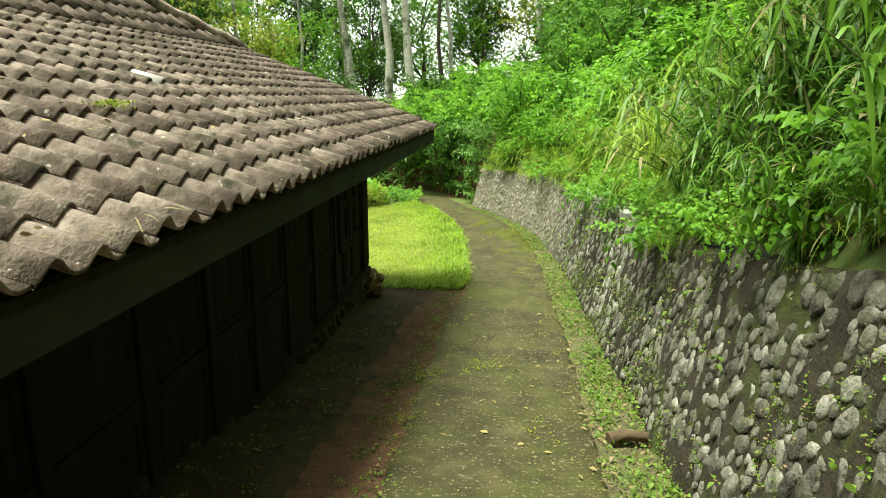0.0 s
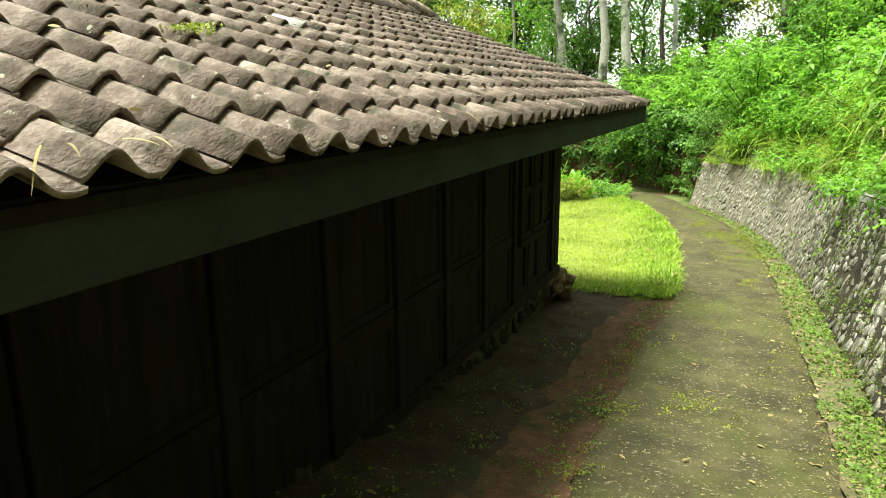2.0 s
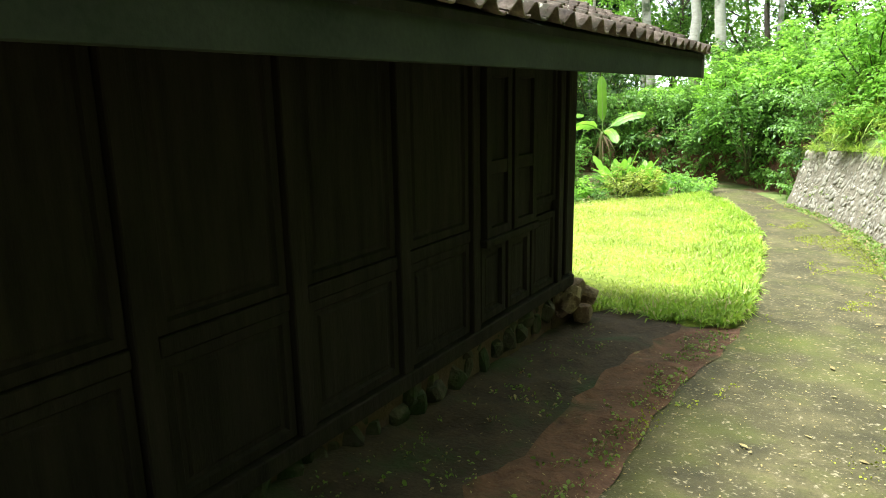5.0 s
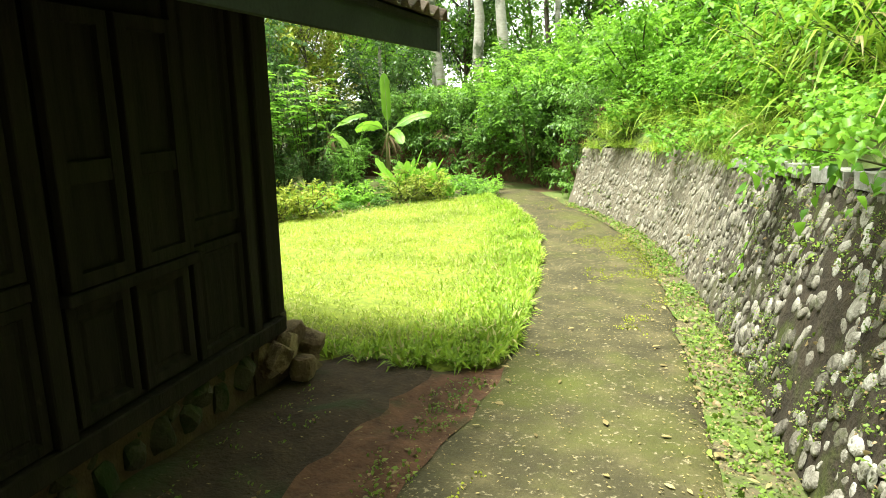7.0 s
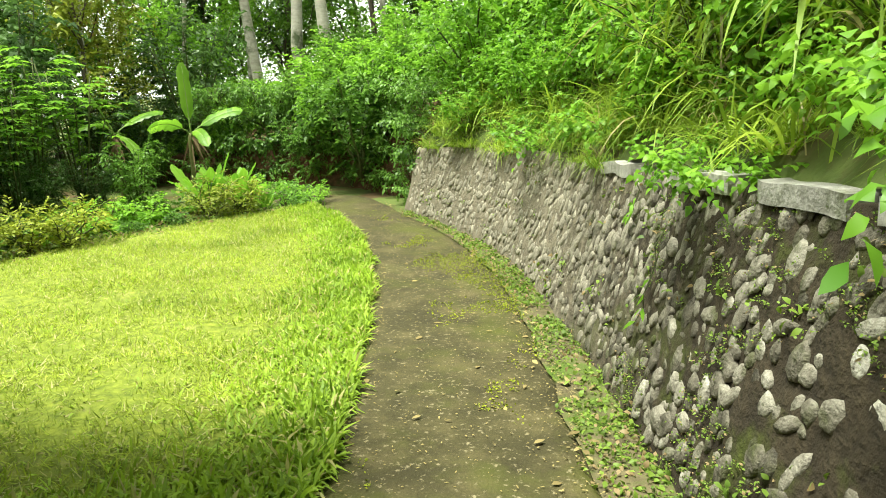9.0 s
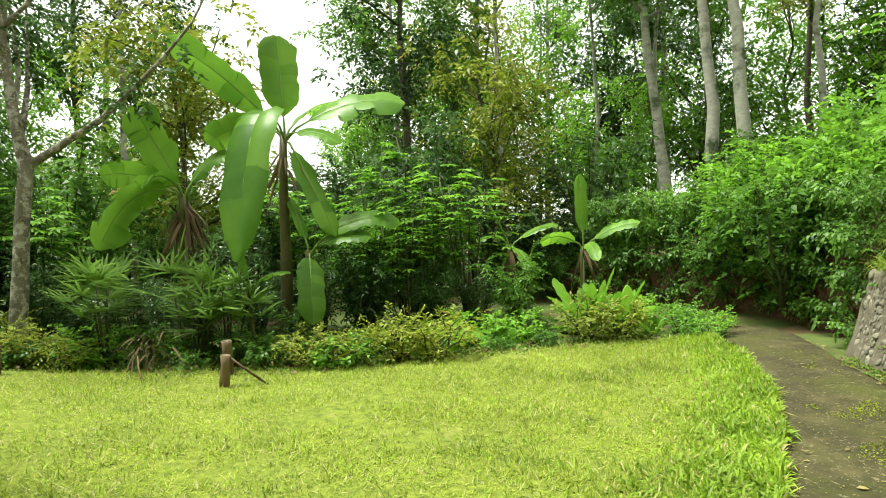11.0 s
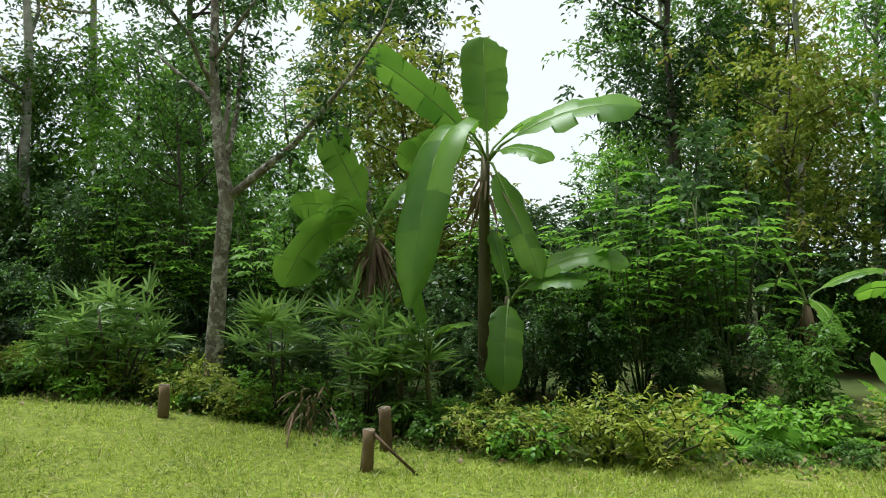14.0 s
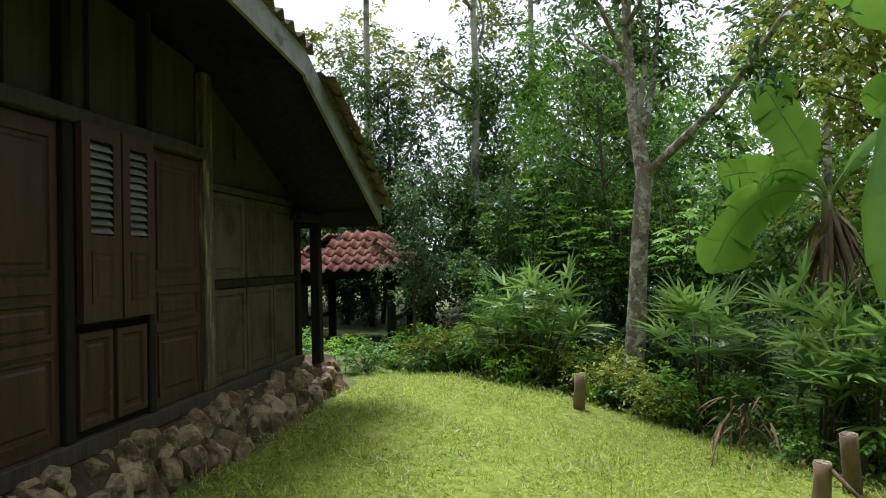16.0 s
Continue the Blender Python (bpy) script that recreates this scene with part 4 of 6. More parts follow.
def build_tiles():
    TILE.materials.append(M_TILE)
    y0 = BACK_Y - 0.8
    w, b2 = W_EAVE_X, B2_X
    d1, d2 = Vector((1, 0, -SLOPE)), Vector((1, 0, -SLOPE2))
    pitch, step = 0.19, 0.235
    cols = int((FRONT_E - y0) / pitch) + 1
    rows1 = int((EAVE_X - BREAK_X) * math.hypot(1, SLOPE) / step) + 1
    rows2 = int((BREAK_X - MID_X) * math.hypot(1, SLOPE2) / step)
    up = Vector((0, 1, 0))
    hip_y = lambda x: FRONT_E - (BREAK_X - x) / (BREAK_X - MID_X) * (FRONT_E - RIDGE_Y)
    east = slope_tiles(Vector((EAVE_X + 0.035, y0 + 0.1, EAVE_Z - 0.035)), up, d1, rows1, cols, pitch, step, lambda p: True)
    east2 = slope_tiles(Vector((BREAK_X + 0.03, y0 + 0.1, BREAK_Z - 0.02)), up, d2, rows2, cols, pitch, step, lambda p: p.y < hip_y(p.x) + 0.05)
    west = slope_tiles(Vector((w - 0.03, y0 + 0.1, W_EAVE_Z - 0.02)), up, Vector((-1, 0, -(B2_Z - W_EAVE_Z) / (B2_X - W_EAVE_X))), rows1 - 4, cols, pitch, step, lambda p: p.y > 4)
    rows3 = int((FRONT_E - RIDGE_Y) * math.hypot(1, HIP) / step)
    front = slope_tiles(Vector((b2, FRONT_E + 0.08, B2_Z - 0.03)), Vector((BREAK_X - b2, 0, BREAK_Z - B2_Z)), Vector((0, 1, -HIP)), rows3, int((BREAK_X - b2) / pitch) + 1, pitch, step,
                        lambda p: abs(p.x - MID_X) < (BREAK_X - MID_X) * (p.y - RIDGE_Y) / (FRONT_E - RIDGE_Y) + 0.05)
    near, rest = [], []
    for p, m in east:
        (near if 2.6 < p.y < 6.6 and len(near) < 298 else rest).append((p, m))
    pale = min(near, key=lambda a: (a[0] - Vector((-0.9, 5.5, 2.2))).length)
    for p, m in near:
        me = TILE
        if m is pale[1]:
            me = TILE.copy()
            me.materials.clear()
            me.materials.append(M_TILE_NEW)
        ob = new("tile", me)
        ob.parent = ROOF
        ob.matrix_local = m
        if me is not TILE:
            tagged(ob, "pale newer clay tile")
    rest = [m for _, m in rest + east2 + west + front]
    joined("tiles", [TILE] * len(rest), rest, M_TILE, ROOF, "rows of weathered clay tiles")
    # ridge and hip caps
    for a, b in (((BREAK_X, FRONT_E, BREAK_Z), (MID_X, RIDGE_Y, RIDGE_Z)), ((b2, FRONT_E, B2_Z), (MID_X, RIDGE_Y, RIDGE_Z)), ((MID_X, RIDGE_Y, RIDGE_Z), (MID_X, y0, RIDGE_Z))):
        bm = bmesh.new()
        a, b = Vector(a), Vector(b)
        k = max(2, int((b - a).length / 0.3))
        pts = [a.lerp(b, t / k) + Vector((0, 0, 0.0 + 0.015 * (t % 2))) for t in range(k + 1)]
        tube(bm, pts, [0.075 + 0.012 * (t % 2) for t in range(k + 1)], 10)
        part("ridge_cap", bm, M_TILE, HOUSE, "rounded clay ridge capping")


build_tiles()

# ---- plant kinds ----
def make_shrub(name, label, height, radius, stems, twigs, per, leaf, width, leaf_mat, seed, spread=0.8, droop=0.3, group="", category="shrub", bare=0.25):
    """Woody stems with twigs, and leaves set to both sides along each twig."""
    global RNG
    RNG = np.random.default_rng(seed)
    random.seed(seed)
    ob = thing(name, Matrix(), label, category, group)
    bm = bmesh.new()
    T0, TD, TL = [], [], []
    for s in range(stems):
        a = 2 * math.pi * (s + random.random() * 0.8) / stems
        out = radius * spread * random.uniform(0.35, 1.0)
        top = height * random.uniform(0.65, 1.05)
        pts = []
        for k in range(6):
            f = k / 5
            w = out * f ** 1.3
            pts.append((math.cos(a) * w + 0.05 * random.uniform(-1, 1), math.sin(a) * w + 0.05 * random.uniform(-1, 1), top * f * (1.15 - 0.15 * f) - 0.06))
        tube(bm, pts, [0.018 * height ** 0.5 * (1 - 0.75 * k / 5) for k in range(6)], 5)
        pts = np.array(pts)
        n = max(2, twigs // stems)
        f = bare + (1 - bare) * np.sqrt(RNG.random(n))
        i = np.minimum((f * 5).astype(int), 4)
        T0.append(pts[i] + (pts[i + 1] - pts[i]) * (f * 5 - i)[:, None])
        d = rand_dirs(n, 0.35)
        d[:, 0] += math.cos(a) * 0.4
        d[:, 1] += math.sin(a) * 0.4
        TD.append(unit(d))
        TL.append(radius * RNG.uniform(0.25, 0.55, n))
    T0, TD, TL = np.concatenate(T0), np.concatenate(TD), np.concatenate(TL)
    f = np.tile(np.linspace(0.15, 1.0, per), len(T0))
    P0, D0, L0 = (np.repeat(a, per, 0) for a in (T0, TD, TL))
    P = P0 + D0 * (L0 * f)[:, None]
    P[:, 2] -= 0.25 * L0 * f * f
    side = unit(np.cross(D0, [0, 0, 1.0]))
    sign = np.tile(np.where(np.arange(per) % 2, 1.0, -1.0), len(T0))[:, None]
    D = D0 * 0.7 + side * sign + RNG.normal(size=P.shape) * 0.25
    size = RNG.uniform(0.65, 1.15, len(P))
    lv = (Leaves().lite if height > 1.8 else Leaves().add)(P, D, leaf * size, width * size * (1.15 if height > 1.8 else 1), droop)
    tagged(part("stem_base", bm, M_STEM, ob, "thin brown stems"), kind="stuff")
    mesh_ob("crown", lv.mesh("crown"), leaf_mat, ob, kind="stuff")
    return ob


def make_tuft(name, label, blades, length, width, mat, seed, lean=0.5, droop=0.55, group="", category="grass"):
    """A clump of long arching blades."""
    global RNG
    RNG = np.random.default_rng(seed)
    ob = thing(name, Matrix(), label, category, group)
    D = rand_dirs(blades, 0.0)
    D[:, 2] = np.abs(D[:, 2]) * 0.7 + lean
    P = RNG.normal(size=(blades, 3)) * [0.09, 0.09, 0] + [0, 0, -0.03]
    lv = Leaves().blade(P, D, length * RNG.uniform(0.5, 1.15, blades), width * RNG.uniform(0.6, 1.2, blades), droop * RNG.uniform(0.6, 1.4, blades), 5)
    mesh_ob("foliage", lv.mesh("foliage"), mat, ob, kind="stuff")
    return ob


def make_reed(name, label, canes, height, per, leaf, width, mat, seed, group="", category="grass"):
    """Leaning canes with long narrow hanging leaves along them."""
    global RNG
    RNG = np.random.default_rng(seed)
    random.seed(seed)
    ob = thing(name, Matrix(), label, category, group)
    bm = bmesh.new()
    P, D = [], []
    for c in range(canes):
        a, out, top = random.uniform(0, 6.28), random.uniform(0.1, 0.75), height * random.uniform(0.6, 1.1)
        pts = [(math.cos(a) * out * f * f + random.uniform(-0.1, 0.1) * (k == 0), math.sin(a) * out * f * f, top * f * (1 - 0.2 * f * out) - 0.05) for k, f in enumerate((0, 0.25, 0.5, 0.75, 1))]
        tube(bm, pts, [0.007, 0.006, 0.005, 0.004, 0.002], 4)
        pts = np.array(pts)
        f = RNG.uniform(0.15, 1, per)
        i = np.minimum((f * 4).astype(int), 3)
        P.append(pts[i] + (pts[i + 1] - pts[i]) * (f * 4 - i)[:, None])
        d = rand_dirs(per, 0.5)
        D.append(d)
    P, D = np.concatenate(P), np.concatenate(D)
    n = len(P)
    lv = Leaves().blade(P, D, leaf * RNG.uniform(0.6, 1.2, n), width * RNG.uniform(0.7, 1.2, n), RNG.uniform(0.3, 0.9, n), 4)
    tagged(part("cane_base", bm, M_STEM, ob, "thin green canes"), kind="stuff")
    mesh_ob("foliage", lv.mesh("foliage"), mat, ob, kind="stuff")
    return ob


def banana_leaf(lv, base, out, rise, length, width, droop, tears, tilt=None):
    """One broad leaf: two half blades down the midrib, split here and there, arching over."""
    base, out = np.array(base, float), np.array(out, float)
    out = out / np.linalg.norm(out)
    side0 = np.array([-out[1], out[0], 0.0])
    n = 16
    tilt = random.uniform(-0.35, 0.35) if tilt is None else tilt
    rib, sides, ups = [], [], []
    for k in range(n + 1):
        f = k / n
        c = base + out * length * f * math.cos(rise) * (1 - 0.12 * droop * f) + np.array([0, 0, length * (f * math.sin(rise) - droop * f * f)])
        rib.append(c)
    rib = np.array(rib)
    V, Q = [], []
    for sgn in (1, -1):
        k = 0
        while k < n:
            run = min(n - k, random.randint(2, 5) if tears else n)
            hang = random.uniform(-0.2, 0.35) * tears + 0.12
            rows = []
            for j in range(k, k + run + 1):
                f = j / n
                w = width / 2 * max(0.05, min(1, (f / 0.2) ** 0.6 if f else 0.05, ((1 - f) / 0.16) ** 0.55 if f < 1 else 0.12)) * (1 + 0.05 * math.sin(j * 1.7 + sgn))
                t = unit((rib[min(j + 1, n)] - rib[max(j - 1, 0)])[None])[0]
                u = np.cross(side0, t)
                if u[2] < 0:
                    u = -u
                s = side0 * sgn * math.cos(tilt) + u * math.sin(tilt) * sgn
                e = (j - k) / max(1, run) - 0.5
                slip = t * w * (0.18 + (0.12 * e if tears else 0))
                mid = rib[j] + s * w * 0.55 + u * w * 0.12 + slip * 0.5
                tip = rib[j] + s * w * (1 - 0.06 * random.random()) + u * (0.06 - hang) * w + slip + np.array([0, 0, 0.012 * math.sin(j * 2.1)])
                rows.append((rib[j], mid, tip))
            lv_rows(lv, rows)
            k += run
    return rib


def lv_rows(lv, rows):
    V = np.array(rows).reshape(-1, 3)
    m, n = len(rows), len(rows[0])
    i = (np.arange(m - 1)[:, None] * n + np.arange(n - 1)).ravel()[:, None] + lv.n
    lv.v.append(V)
    lv.q.append((np.concatenate([i + [0, 1, n + 1, n]]), np.zeros((0, 3), int)))
    lv.n += len(V)


def make_banana(label, at, height, lean, leaves, seed, stem_r=0.09, dead=8, mat_leaf=None):
    """A banana plant: layered stem, green leaves each a part with its midrib, dead leaves hanging below the crown.
    leaves: bearing, rise in degrees, length, width, droop, torn."""
    random.seed(seed)
    global RNG
    RNG = np.random.default_rng(seed)
    ob = thing("banana_plant", pose(*at), label, "banana plant", "banana plants")
    top = np.array([lean[0], lean[1], height])
    bm = bmesh.new()
    pts = [Vector((0, 0, -0.1)).lerp(Vector(top), f) + Vector((0.02 * math.sin(f * 5), 0.02 * math.cos(f * 4), 0)) for f in np.linspace(0, 1, 9)]
    tube(bm, pts, [stem_r * (1 - 0.5 * f) * (1 + 0.06 * (k % 2)) for k, f in enumerate(np.linspace(0, 1, 9))], 10, 0.12)
    part("stem", bm, M_BSTEM, ob, "layered brown and green false stem")
    for bearing, rise, length, width, droop, torn, *tilt in leaves:
        a = radians(bearing)
        out = np.array([math.cos(a), math.sin(a), 0])
        stalk = length * 0.22
        r = radians(rise)
        tip = top + (out * math.cos(r) + np.array([0, 0, math.sin(r)])) * stalk
        lv = Leaves()
        rib = banana_leaf(lv, tip, out, r, length, width, droop, torn, *tilt)
        leaf = mesh_ob("leaf", lv.mesh("leaf"), mat_leaf or M_BAN, ob)
        bm = bmesh.new()
        line = [top - np.array([0, 0, 0.1]), top + (tip - top) * 0.5, *rib[::3]]
        tube(bm, line, [0.022, 0.017, *np.linspace(0.013, 0.003, len(rib[::3]))], 6)
        part("midrib", bm, M_RIB, leaf, "pale green midrib")
    if dead:
        lv = Leaves()
        n = dead * 5
        ang = RNG.uniform(0, 6.28, n)
        P = top * 0.93 + np.stack([np.cos(ang), np.sin(ang), RNG.uniform(-2.5, 0.4, n)], 1) * [stem_r * 0.8, stem_r * 0.8, 0.12]
        D = np.stack([np.cos(ang) * 0.6, np.sin(ang) * 0.6, -RNG.uniform(0.3, 1.2, n)], 1)
        lv.blade(P, D, RNG.uniform(0.25, 0.7, n), RNG.uniform(0.03, 0.08, n), RNG.uniform(0.2, 0.6, n), 4)
        mesh_ob("dead_leaves", lv.mesh("dead_leaves"), M_DRY, ob, "dry brown hanging dead leaves", kind="stuff")
    return ob


M_RIB = surface("leaf_midrib", [(0.2, (0.14, 0.22, 0.05)), (0.8, (0.26, 0.36, 0.1))], 5, 0.5, 0.1)


def make_fan_palm(label, canes, height, seed, spread=0.35):
    """A clump of thin canes with fans of narrow leaflets."""
    global RNG
    RNG = np.random.default_rng(seed)
    random.seed(seed)
    ob = thing("fan_palm", Matrix(), label, "palm", "fan palms in the border")
    for c in range(canes):
        a, o = random.uniform(0, 6.28), spread * random.uniform(0.2, 1)
        h = height * random.uniform(0.6, 1.05)
        x, y = math.cos(a) * o, math.sin(a) * o
        bm = bmesh.new()
        tube(bm, [(x * 0.3, y * 0.3, -0.05), (x * 0.6, y * 0.6, h * 0.5), (x, y, h)], [0.014, 0.013, 0.01], 6)
        cane = part("cane", bm, M_BARK3, ob, "fibrous dark cane")
        lv = Leaves()
        for k in range(6):
            b = k * 2.4 + random.uniform(-0.3, 0.3)
            rise = random.uniform(0.35, 1.25) - 0.09 * k
            d = np.array([math.cos(b) * math.cos(rise), math.sin(b) * math.cos(rise), math.sin(rise)])
            hub = np.array([x, y, h - 0.055 * k]) + d * random.uniform(0.16, 0.32)
            lv.blade([np.array([x, y, h - 0.055 * k])], [d], [np.linalg.norm(hub - [x, y, h - 0.055 * k])], [0.008], [0.0], 1)
            s = unit(np.cross(d, [0, 0, 1.0])[None])[0]
            u = np.cross(s, d) + 0.5 * rand_dirs(1)[0]
            fan = np.linspace(-1.7, 1.7, 9)
            D = np.array([d * math.cos(t) + s * math.sin(t) + u * 0.18 for t in fan])
            lv.blade(np.repeat(hub[None], 9, 0), D, 0.44 * RNG.uniform(0.85, 1.1, 9), 0.042, RNG.uniform(0.05, 0.3, 9), 4, N=np.repeat(u[None], 9, 0))
        mesh_ob("fronds", lv.mesh("fronds"), M_PALM, ob, kind="stuff")
    return ob


def make_palmate(name, label, height, stems, leaves, size, mat, seed, group=""):
    """A cassava-like plant: upright stems, long stalks, leaves of seven fingers held flat."""
    global RNG
    RNG = np.random.default_rng(seed)
    random.seed(seed)
    ob = thing(name, Matrix(), label, "plant", group)
    bm, lv = bmesh.new(), Leaves()
    for s in range(stems):
        a, o, h = random.uniform(0, 6.28), random.uniform(0.1, 0.6), height * random.uniform(0.65, 1.05)
        pts = [(math.cos(a) * o * f, math.sin(a) * o * f, h * f - 0.05) for f in (0, 0.35, 0.7, 1)]
        tube(bm, pts, [0.016, 0.013, 0.01, 0.006], 6)
        for k in range(leaves // stems):
            f = random.uniform(0.35, 1) ** 0.7
            p = np.array([math.cos(a) * o * f, math.sin(a) * o * f, h * f])
            b, rise = random.uniform(0, 6.28), random.uniform(-0.1, 0.7)
            d = np.array([math.cos(b) * math.cos(rise), math.sin(b) * math.cos(rise), math.sin(rise)])
            hub = p + d * random.uniform(0.2, 0.42)
            lv.blade([p], [d], [np.linalg.norm(hub - p)], [0.006], [0.0], 1)
            fw = np.array([math.cos(b), math.sin(b), -0.15])
            sd = np.array([-math.sin(b), math.cos(b), 0])
            t = np.linspace(-2.2, 2.2, 7)
            D = fw * np.cos(t)[:, None] + sd * np.sin(t)[:, None]
            lv.add(np.repeat(hub[None], 7, 0), D, size * (0.75 + 0.25 * np.cos(t)), size * 0.28, 0.15, 0.1, N=np.repeat(np.array([[0, 0, 1.0]]) + RNG.normal(size=(1, 3)) * 0.2, 7, 0))
    tagged(part("stem_base", bm, M_STEM, ob, "thin knotted stems"), kind="stuff")
    mesh_ob("crown", lv.mesh("crown"), mat, ob, kind="stuff")
    return ob


def make_strap_plant(name, label, leaves, length, width, mat, seed, group="", rise=1.0):
    """Broad upright strap leaves from one root, as of a ginger or lily."""
    global RNG
    RNG = np.random.default_rng(seed)
    random.seed(seed)
    ob = thing(name, Matrix(), label, "plant", group)
    for k in range(leaves):
        lv = Leaves()
        b = k * 2.4 + random.uniform(-0.4, 0.4)
        banana_leaf(lv, (0.05 * math.cos(b), 0.05 * math.sin(b), 0.0), (math.cos(b), math.sin(b), 0), random.uniform(0.7, 1.35) * rise, length * random.uniform(0.6, 1.1), width * random.uniform(0.8, 1.2), random.uniform(0.05, 0.35), 0)
        mesh_ob("leaf", lv.mesh("leaf"), mat, ob)
    return ob


def make_fern(label, fronds, length, seed):
    global RNG
    RNG = np.random.default_rng(seed)
    random.seed(seed)
    ob = thing("fern", Matrix(), label, "fern", "ferns")
    lv = Leaves()
    for k in range(fronds):
        b, rise, L = k * 2.4, random.uniform(0.5, 1.2), length * random.uniform(0.7, 1.1)
        o = np.array([math.cos(b), math.sin(b), 0])
        f = np.linspace(0.12, 1, 14)
        P = o * (L * f * math.cos(rise))[:, None] + np.array([0, 0, 1.0]) * (L * (f * math.sin(rise) - 0.55 * f * f))[:, None]
        s = np.array([-o[1], o[0], 0])
        w = L * 0.3 * np.sin(np.pi * (0.15 + 0.85 * f) ** 0.9) + 0.01
        for sg in (1, -1):
            lv.add(P, s * sg + o * 0.45, w, 0.02 + w * 0.16, 0.2, 0.1, N=np.repeat(np.array([[0, 0, 1.0]]), 14, 0))
        lv.blade([P[0] * 0], [o * math.cos(rise) + np.array([0, 0, math.sin(rise)])], [L], [0.008], [0.5], 5)
    mesh_ob("fronds", lv.mesh("fronds"), M_LEAF_B, ob, kind="stuff")
    return ob


def make_tree(name, label, trunk, radii, limbs, clumps, leaf, width, per, bark, leaf_mat, seed, spread=0.9, group="", flat=0.7, droop=0.3):
    """trunk: points from the ground up; limbs: (height share, bearing, rise, length); clumps: leafy twigs round each limb's outer part and the top."""
    global RNG
    RNG = np.random.default_rng(seed)
    random.seed(seed)
    ob = thing(name, Matrix(), label, "tree", group)
    bm = bmesh.new()
    tube(bm, trunk, radii, 10, 0.1)
    part("trunk", bm, bark, ob)
    tr = np.array(trunk, float)
    h = np.linspace(0, 1, len(tr))
    T0 = []
    bm = bmesh.new()
    for share, bearing, rise, length in limbs:
        p = np.array([np.interp(share, h, tr[:, k]) for k in range(3)])
        r0 = float(np.interp(share, h, radii)) * 0.6
        a, e = radians(bearing), radians(rise)
        d = np.array([math.cos(a) * math.cos(e), math.sin(a) * math.cos(e), math.sin(e)])
        pts = [p]
        for k in range(1, 7):
            d = unit((d + np.array([0, 0, 0.07]) + RNG.normal(size=3) * 0.13)[None])[0]
            pts.append(pts[-1] + d * length / 6)
        tube(bm, pts, np.linspace(r0, 0.008, 7).tolist(), 6)
        pts = np.array(pts)
        for k in range(clumps):
            f = random.uniform(0.35, 1) * 6
            i = min(int(f), 5)
            T0.append(pts[i] + (pts[i + 1] - pts[i]) * (f - i) + RNG.normal(size=3) * [spread, spread, spread * flat] * 0.45)
    tagged(part("branchwork", bm, bark, ob), kind="stuff")
    T0 = np.array(T0)
    n = len(T0)
    TD = rand_dirs(n, 0.1)
    m = 4
    # each clump: m twigs, per leaves on each
    T0, TD = np.repeat(T0, m, 0), rand_dirs(n * m, 0.1)
    TL = RNG.uniform(0.3, 0.7, n * m) * spread
    f = np.tile(np.linspace(0.1, 1, per), n * m)
    P0, D0, L0 = (np.repeat(a, per, 0) for a in (T0, TD, TL))
    P = P0 + D0 * (L0 * f)[:, None]
    P[:, 2] -= 0.25 * L0 * f * f
    side = unit(np.cross(D0, [0, 0, 1.0]))
    sign = np.tile(np.where(np.arange(per) % 2, 1.0, -1.0), n * m)[:, None]
    D = D0 * 0.6 + side * sign + RNG.normal(size=P.shape) * 0.35
    size = RNG.uniform(0.6, 1.2, len(P))
    mesh_ob("crown", Leaves().lite(P, D, leaf * size, width * size * 1.15, droop).mesh("crown"), leaf_mat, ob, kind="stuff")
    return ob


def make_coconut(label, height, seed, lean=(0, 0), fronds=18, length=3.0):
    global RNG
    RNG = np.random.default_rng(seed)
    random.seed(seed)
    ob = thing("coconut_palm", Matrix(), label, "palm tree", "coconut palms")
    bm = bmesh.new()
    pts = [(lean[0] * f * f, lean[1] * f * f, height * f - 0.2) for f in np.linspace(0, 1, 8)]
    tube(bm, pts, np.linspace(0.16, 0.1, 8).tolist(), 8, 0.1)
    part("trunk", bm, M_BARK2, ob)
    top = np.array(pts[-1])
    for k in range(fronds):
        lv = Leaves()
        b, rise = k * 2.4, random.uniform(-0.3, 1.25)
        o, L = np.array([math.cos(b), math.sin(b), 0]), length * random.uniform(0.8, 1.1)
        f = np.linspace(0.12, 1, 34)
        dr = 0.45
        P = top + o * (L * f * math.cos(rise) * (1 - 0.1 * f))[:, None] + np.array([0, 0, 1.0]) * (L * (f * math.sin(rise) - dr * f * f))[:, None]
        s = np.array([-o[1], o[0], 0])
        w = L * 0.22 * np.sin(np.pi * (0.12 + 0.86 * f)) ** 0.6 + 0.05
        for sg in (1, -1):
            lv.blade(P, s * sg + o * 0.5 + RNG.normal(size=P.shape) * 0.06, w, 0.045, 0.35, 2)
        rows = [np.concatenate([[top], P[::4]])]
        bm = bmesh.new()
        tube(bm, rows[0], np.linspace(0.03, 0.006, len(rows[0])).tolist(), 5)
        leaf = mesh_ob("frond", lv.mesh("frond"), M_PALM, ob)
        part("rib", bm, M_RIB, leaf)
    return ob

